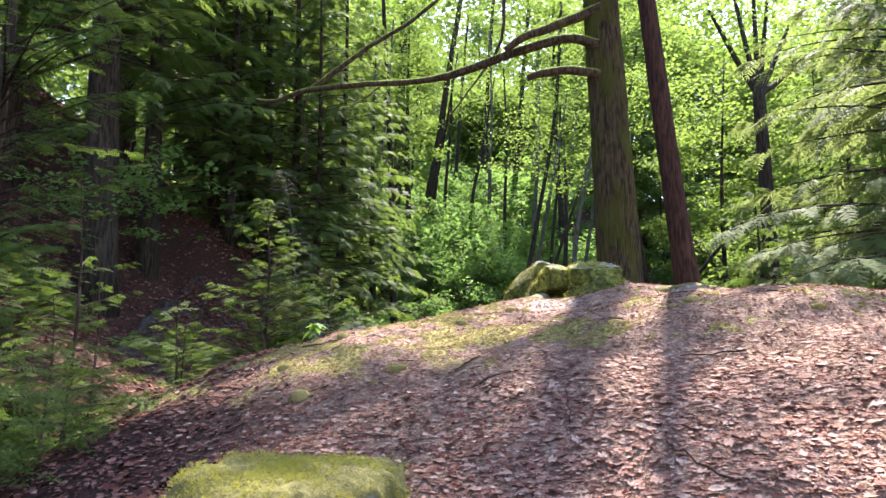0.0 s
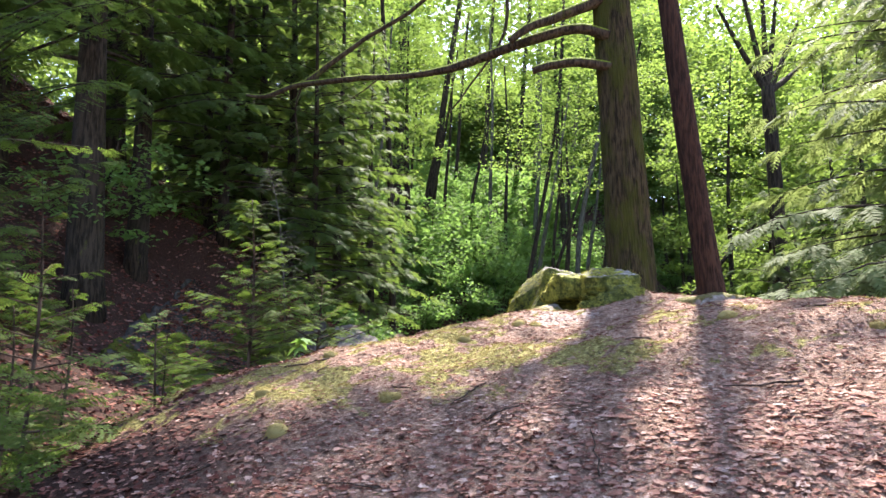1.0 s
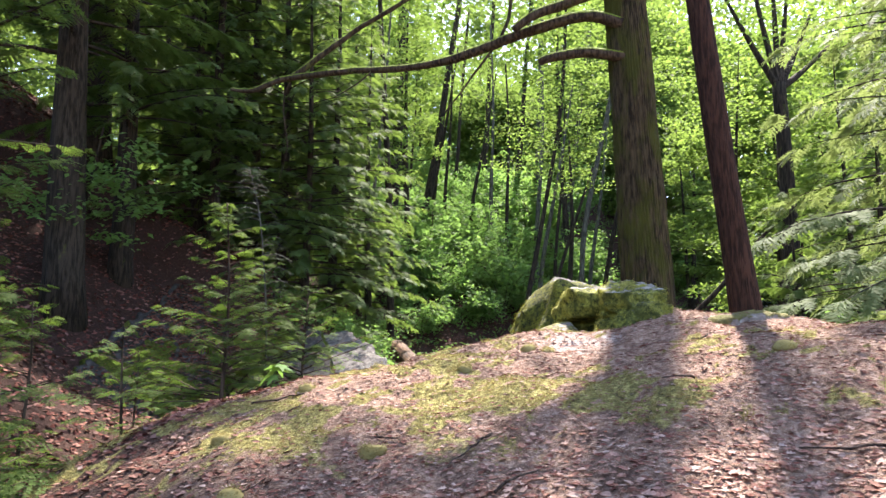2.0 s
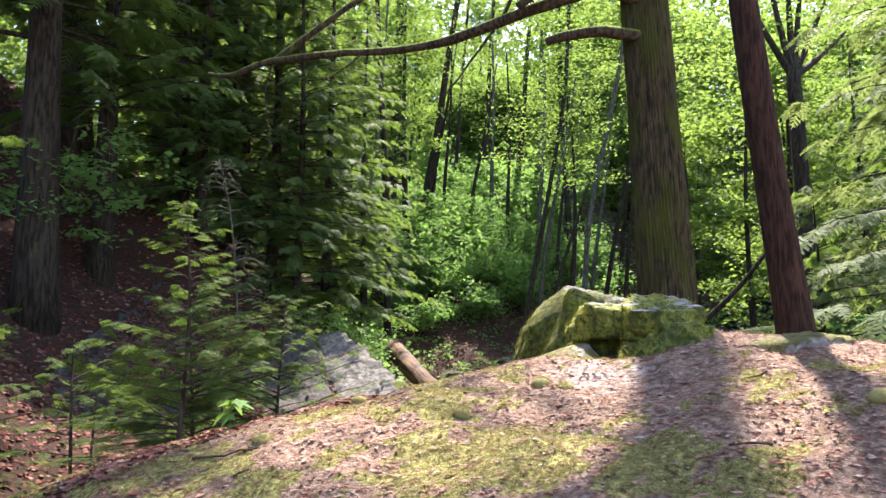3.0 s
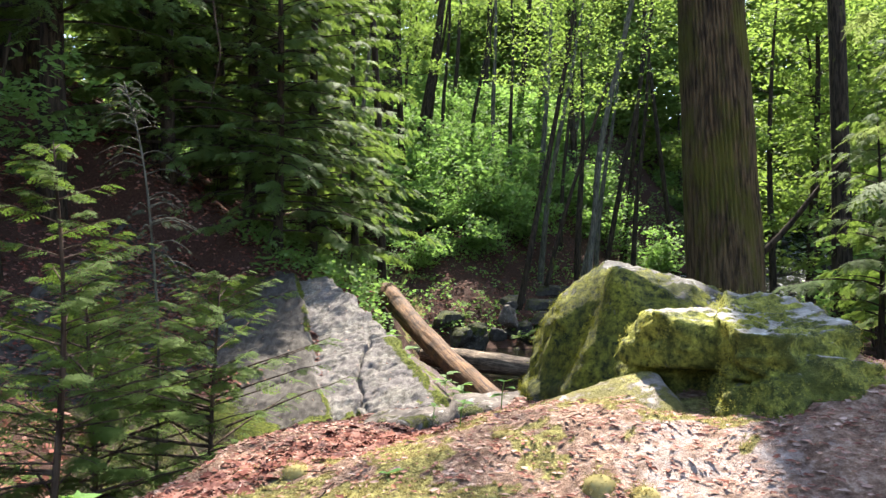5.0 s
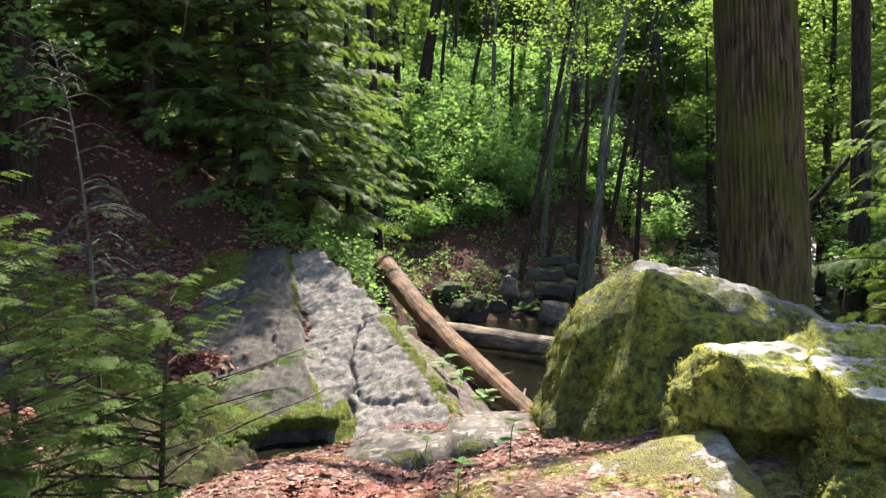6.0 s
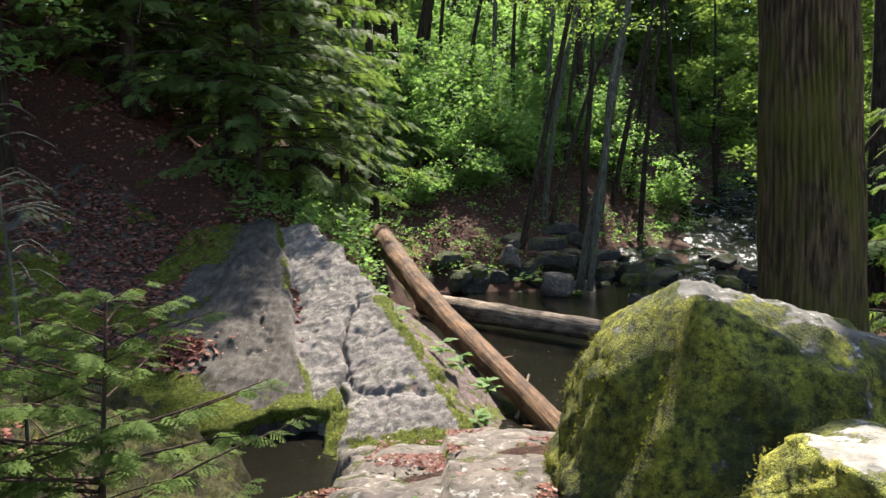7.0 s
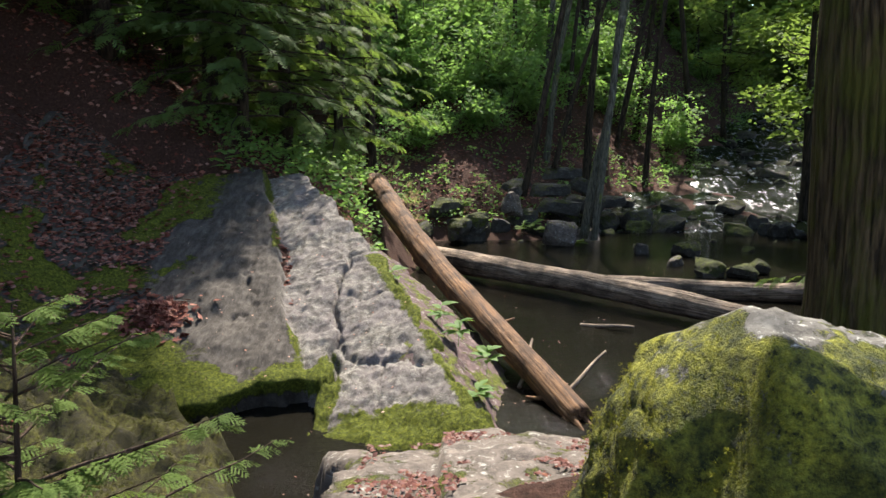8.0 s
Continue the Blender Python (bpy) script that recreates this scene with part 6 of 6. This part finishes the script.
# bare spiny hemlock top
dead = thing("dead_sapling", "thin bare hemlock sapling with drooping grey twigs", "tree", (-1.97, 9.6, 0.7))
p = bend([(0, 0, 0), (0.02, 0, 1.2), (-0.05, 0, 2.2), (-0.13, 0, 2.75), (-0.24, 0, 3.16)], 30)
solid("trunk", *tube(p, np.linspace(0.013, 0.004, 30), 7, 0.05, 1), BARK_GREY, dead, True)
rr = np.random.default_rng(12)
for k in range(44):
    h = rr.uniform(0.35, 0.99)
    s = np.array([np.interp(h, np.linspace(0, 1, 30), p[:, q]) for q in range(3)])
    a, ln = rr.uniform(0, 6.283), 0.1 + 0.42 * (1 - h) + 0.08 * rr.random()
    d = np.array([math.cos(a), math.sin(a), 0])
    line = bend([s, s + d * ln * 0.5 + [0, 0, 0.04], s + d * ln + [0, 0, -0.12 * ln]], 7)
    twig = solid("twig", *tube(line, np.linspace(0.005, 0.0015, 7), 4, caps=False), BARK_GREY, dead, True)
    if h < 0.75 or k % 2:
        _, fr = bough(s, d + [0, 0, 0.1], ln, 6, 900 + k, 0.055)
        solid("needles", *stamp(SPRAY_NEAR[k % 3], fr), NEEDLE_GREY, twig)


# ---- seedlings and small plants ----
def lobed_leaf():
    """A maple leaf: five pointed lobes round the stalk's end."""
    v, f = [(0, 0.28, 0.04)], []
    tips = ((-125, 0.42), (-62, 0.62), (0, 0.75), (62, 0.62), (125, 0.42))
    ring = [(-170, 0.2)]
    for k, (a, rad_k) in enumerate(tips):
        ring += [(a - 14, rad_k * 0.62), (a, rad_k), (a + 14, rad_k * 0.62)]
        ring.append(((a + tips[k + 1][0]) / 2, 0.27) if k < 4 else (170, 0.2))
    for a, rad_k in ring:
        v.append((rad_k * math.sin(radians(a)), 0.28 + rad_k * math.cos(radians(a)), -0.22 * rad_k ** 2))
    for k in range(1, len(ring)):
        f.append((0, k, k + 1))
    return np.array(v), np.array(f)


def seedling(label, place, stem_m, leaves, size, leaf, seed, shape, hang=(-0.1, 0.35)):
    r = np.random.default_rng(seed)
    ob = thing("seedling", label, "seedling", place)
    solid("stem", *tube(bend([(0, 0, -0.05), (0.01, 0.01, stem_m * 0.6), (0.02, 0, stem_m)], 8), np.linspace(0.0035, 0.002, 8), 6), LEAF_SEEDLING, ob, True)
    for k in range(leaves):
        a = 6.283 * k / leaves + r.uniform(-0.4, 0.4)
        fwd = np.array([[math.cos(a), math.sin(a), r.uniform(*hang)]])
        m = basis(fwd, np.array([[0, 0, 1.0]]) + 0.2 * r.normal(size=(1, 3)), [size * r.uniform(0.75, 1.1)])
        z = stem_m * (1 if k < 3 else r.uniform(0.5, 0.9))
        solid("leaf", *stamp(shape, np.concatenate([m, np.array([[[0.02], [0], [z]]])], 2)), leaf, ob)
    return ob


LOBED, OVAL = lobed_leaf(), (np.array([[0, 0, 0], [0.2, 0.3, 0.05], [0.22, 0.6, 0.04], [0, 1, -0.1], [-0.22, 0.6, 0.04], [-0.2, 0.3, 0.05], [0, 0.35, 0], [0, 0.7, 0]]), np.array([[0, 1, 6], [1, 2, 7], [1, 7, 6], [2, 3, 7], [3, 4, 7], [4, 5, 6], [4, 6, 7], [5, 0, 6]]))
seedling("maple seedling with broad lobed light green leaves", (-1.25, 6.95, 1.4), 0.3, 6, 0.17, LEAF_SEEDLING, 1, LOBED, (-1.0, -0.3))
for x, y, z, s, n_l, sz, k in ((0.44, 8.35, 1.72, 0.15, 5, 0.09, 2), (-0.1, 7.0, 1.66, 0.1, 4, 0.06, 3), (0.5, 8.6, 1.5, 0.1, 5, 0.11, 4), (0.38, 10.0, 1.3, 0.08, 4, 0.13, 5), (0.05, 8.9, 1.5, 0.12, 4, 0.08, 6), (0.2, 7.9, 1.72, 0.12, 4, 0.07, 7)):
    seedling("small pale green seedling growing from the leaf litter", (x, y, z), s, n_l, sz, LEAF_SEEDLING, 10 + k, OVAL)
for x, y, z, k in ((-3.95, 20.6, 2.0, 1), (-4.3, 20.9, 2.1, 2), (-2.7, 21.2, 1.9, 3)):
    seedling("leafy green plant at the top of the slab", (x, y, z), 0.5, 9, 0.34, LEAF_SHRUB, 40 + k, OVAL)
for x, y, k in ((2.6, 28.4, 1), (3.0, 28.8, 2), (3.3, 28.5, 3), (1.2, 28.9, 4), (0.9, 29.6, 5), (4.1, 27.6, 6)):
    seedling("clump of bright green herbs on the stream bank", (x, y, ground_at(x, y)), 0.4, 14, 0.34, LEAF_FAR, 80 + k, OVAL)
for x, y, z, k in ((-0.6, 17.7, 0.6, 1), (0.15, 16.7, 0.3, 2), (0.4, 16.2, 0.2, 3), (-0.95, 18.6, 0.85, 4), (0.6, 14.95, -0.25, 5), (0.75, 15.6, 0.0, 6)):
    seedling("bunch of light green leaves beside the fallen log", (x, y, z), 0.3, 12, 0.24, LEAF_SHRUB, 60 + k, OVAL)

# twigs lying on the knoll
rr = np.random.default_rng(44)
for k in range(40):
    x, y = rr.uniform(-1.6, 4.0), rr.uniform(2.6, 7.6)
    a, ln = rr.uniform(0, 6.283), rr.uniform(0.08, 0.42)
    t = np.linspace(-0.5, 0.5, 7)
    px, py = x + np.cos(a) * ln * t + rr.normal(0, 0.01, 7), y + np.sin(a) * ln * t + rr.normal(0, 0.01, 7)
    tagged(solid("twig", *tube(np.stack([px, py, height(px, py) + 0.014], 1), np.linspace(0.007, 0.003, 7) * rr.uniform(0.6, 1.1), 6), TWIG, smooth=True), "dry brown twig lying on the leaf litter", "twig", "twigs on the knoll")

# cushions of moss and broad single leaves on the knoll
for k, (x, y, rad) in enumerate(((-0.32, 5.11, 0.07), (0.63, 6.69, 0.06), (0.75, 6.62, 0.045), (-0.95, 4.9, 0.08), (-1.2, 5.6, 0.09), (0.36, 7.2, 0.06), (-0.85, 6.2, 0.07), (2.6, 5.0, 0.06), (1.9, 5.5, 0.07), (0.15, 6.3, 0.05), (-0.5, 7.4, 0.07))):
    clump = rock("moss_clump", (x, y, ground_at(x, y) - 0.1 * rad), loose_planes((0.7 * rad, 0.6 * rad, 0.4 * rad), 400 + k), MOSS, "small cushion of yellow-green moss on the knoll", 3, 400 + k, 0.12, 14.0, category="moss")
    moss_on(clump, 300, 0.008, -0.6, -0.2, 1.1, MOSS, 420 + k)
rr = np.random.default_rng(45)
for k in range(26):
    x, y = float(rr.uniform(-1.4, 2.6)), float(rr.uniform(2.3, 4.6))
    a = rr.uniform(0, 6.283)
    fr = np.concatenate([basis(np.array([[math.cos(a), math.sin(a), 0.0]]), ground_normal(np.array([x]), np.array([y])) + 0.12 * rr.normal(size=(1, 3)), [rr.uniform(0.05, 0.09)]), np.zeros((1, 3, 1))], 2)
    ob = solid("fallen_leaf", *stamp(DRY_LEAVES[k % 9], fr), DRY)
    ob.location = (x, y, ground_at(x, y) + 0.007)
    tagged(ob, "broad dry pale brown leaf lying on the litter", "leaf", "fallen leaves on the knoll")

# dark trunks on the far slope
def slope_trunk(label, low, high, rad, bark, seed):
    a, b = np.array(low, float), np.array(high, float)
    foot = a + (b - a) * ((ground_at(a[0], a[1]) - 0.3 - a[2]) / (b[2] - a[2]))
    top = a + (b - a) * 1.9
    pole_tree("maple_tree", label, [tuple(foot), tuple(a), tuple((a + b) / 2 + [0.1, 0, 0]), tuple(b), tuple(top)], rad, rad * 0.5, bark, seed, 30)


slope_trunk("thick dark trunk rising from the far slope", (-2.93, 42.0, 9.25), (-2.55, 42.5, 17.7), 0.42, BARK_FAR, 120)
slope_trunk("dark leaning trunk on the far slope", (-1.16, 45.0, 9.45), (0.33, 45.5, 18.87), 0.3, BARK_FAR, 121)
slope_trunk("slim dark trunk among the far leaves", (0.6, 52.0, 11.03), (1.32, 52.5, 19.28), 0.17, BARK_FAR, 122)
slope_trunk("straight dark trunk on the far slope", (2.89, 55.0, 12.37), (3.58, 55.5, 21.98), 0.26, BARK_FAR, 123)
slope_trunk("dark slightly bent trunk on the far slope", (4.87, 50.0, 11.21), (5.84, 50.5, 20.83), 0.24, BARK_FAR, 124)
slope_trunk("pale grey trunk on the far slope", (6.33, 50.0, 11.76), (6.84, 50.5, 20.08), 0.28, BARK_GREY, 125)
slope_trunk("thin dark trunk behind the stream", (9.09, 40.0, 7.15), (10.46, 40.5, 13.92), 0.14, BARK_FAR, 126)
slope_trunk("grey leaning trunk on the far slope", (7.61, 46.0, 9.27), (8.78, 46.5, 16.5), 0.24, BARK_GREY, 127)
slope_trunk("dark trunk behind the hemlocks", (-4.6, 38.0, 14.27), (-4.62, 38.5, 16.12), 0.22, BARK_FAR, 128)

# thin leaning trees with layered leaves on the slope behind the stream
rr = np.random.default_rng(63)
for k in range(13):
    x, y = -3.5 + 15 * ((k * 0.618) % 1), 33.5 + 15 * ((k * 0.381) % 1)
    if abs(x - float(stream_x(y))) < 3:
        x -= 5
    g, lean_x = ground_at(x, y), float(rr.uniform(-0.4, 2.2))
    tall_m = float(rr.uniform(11, 15))
    pole_tree("maple_tree", "slim leaning maple with layered light green leaves", [(x, y, g - 0.3), (x + 0.2 * lean_x, y, g + 0.3 * tall_m), (x + 0.55 * lean_x + 0.15, y + 0.2, g + 0.65 * tall_m), (x + lean_x, y + 0.4, g + tall_m)], float(rr.uniform(0.1, 0.19)), 0.04, BARK_FAR if k % 3 else BARK_GREY, 200 + k, 4)

# broad-leaved sapling on the shaded slope
pole = pole_tree("maple_tree", "young maple with dark broad leaves on the shaded slope", [(-8.6, 17.6, ground_at(-8.6, 17.6) - 0.2), (-8.3, 17.4, 3.5), (-7.8, 17.1, 5.2), (-7.5, 17.0, 6.6)], 0.07, 0.02, BARK_FAR, 15)
rr = np.random.default_rng(31)
solid("crown", *leaf_cloud(rr.normal(size=(34, 3)) * [0.9, 0.8, 0.7] + [1.0, -0.5, 5.3 - pole.location[2]], (0.3, 0.3, 0.08), 34, 0.17, 33, 0.35), LEAF_SHRUB, pole)

# dead leaves on the slab's left flank
n = 520
lx, ly = -3.75 + rr.normal(0, 0.2, n), 16.4 + rr.normal(0, 0.2, n)
litter("leaf_pile", lx, ly, rr.uniform(0.08, 0.15, n), "heap of dead red-brown leaves on the slab", seed=6, mat=BANK_DRY, tilt=0.9, on=lambda x, y: slab_top(x, y) + 0.2 * np.exp(-((x + 3.75) ** 2 + (y - 16.4) ** 2) / 0.05) + 0.03)
n = 17000
lx, ly = rr.uniform(-7.0, -3.0, n), rr.uniform(14.8, 20.8, n)
keep = (lx + 4.15 + 0.4 * fbm(flat(lx * 1.2, ly * 1.2), 4, 85) < 0) & (rr.random(n) > 1.1 * slab_moss(lx, ly)) & (rr.random(n) < 0.4 + 0.6 * ss(16.2, 18.2, ly)) & (slab_rim(lx, ly) > 0.1)
litter("slab_leaves", lx[keep], ly[keep], rr.uniform(0.06, 0.13, keep.sum()), "red-brown leaves scattered over the slab's upper flank", seed=16, shapes=PLAIN_LEAVES, mat=BANK_DRY, tilt=0.4, on=lambda x, y: slab_top(x, y) + 0.02)
n = 260
lx, ly = rr.uniform(-5.5, 0.3, n), rr.uniform(14.6, 20.6, n)
keep = slab_rim(lx, ly) > 0.1
litter("slab_leaves", lx[keep], ly[keep], rr.uniform(0.02, 0.05, keep.sum()), "small pale leaf scraps on the slab", seed=17, shapes=PLAIN_LEAVES, tilt=0.3, on=lambda x, y: slab_top(x, y) + 0.02)

# pale specks drifting on the pool
n = 420
lx, ly = rr.uniform(-2.6, 5.5, n), rr.uniform(12.2, 24, n)
keep = height(lx, ly) < WATER_Z - 0.1
litter("floating_specks", lx[keep], ly[keep], 0.012 + 0.03 * rr.random(keep.sum()) ** 2, "pale petals and specks floating on the pool", seed=18, shapes=PLAIN_LEAVES, tilt=0.03, on=lambda x, y: np.full_like(x, WATER_Z + 0.002))
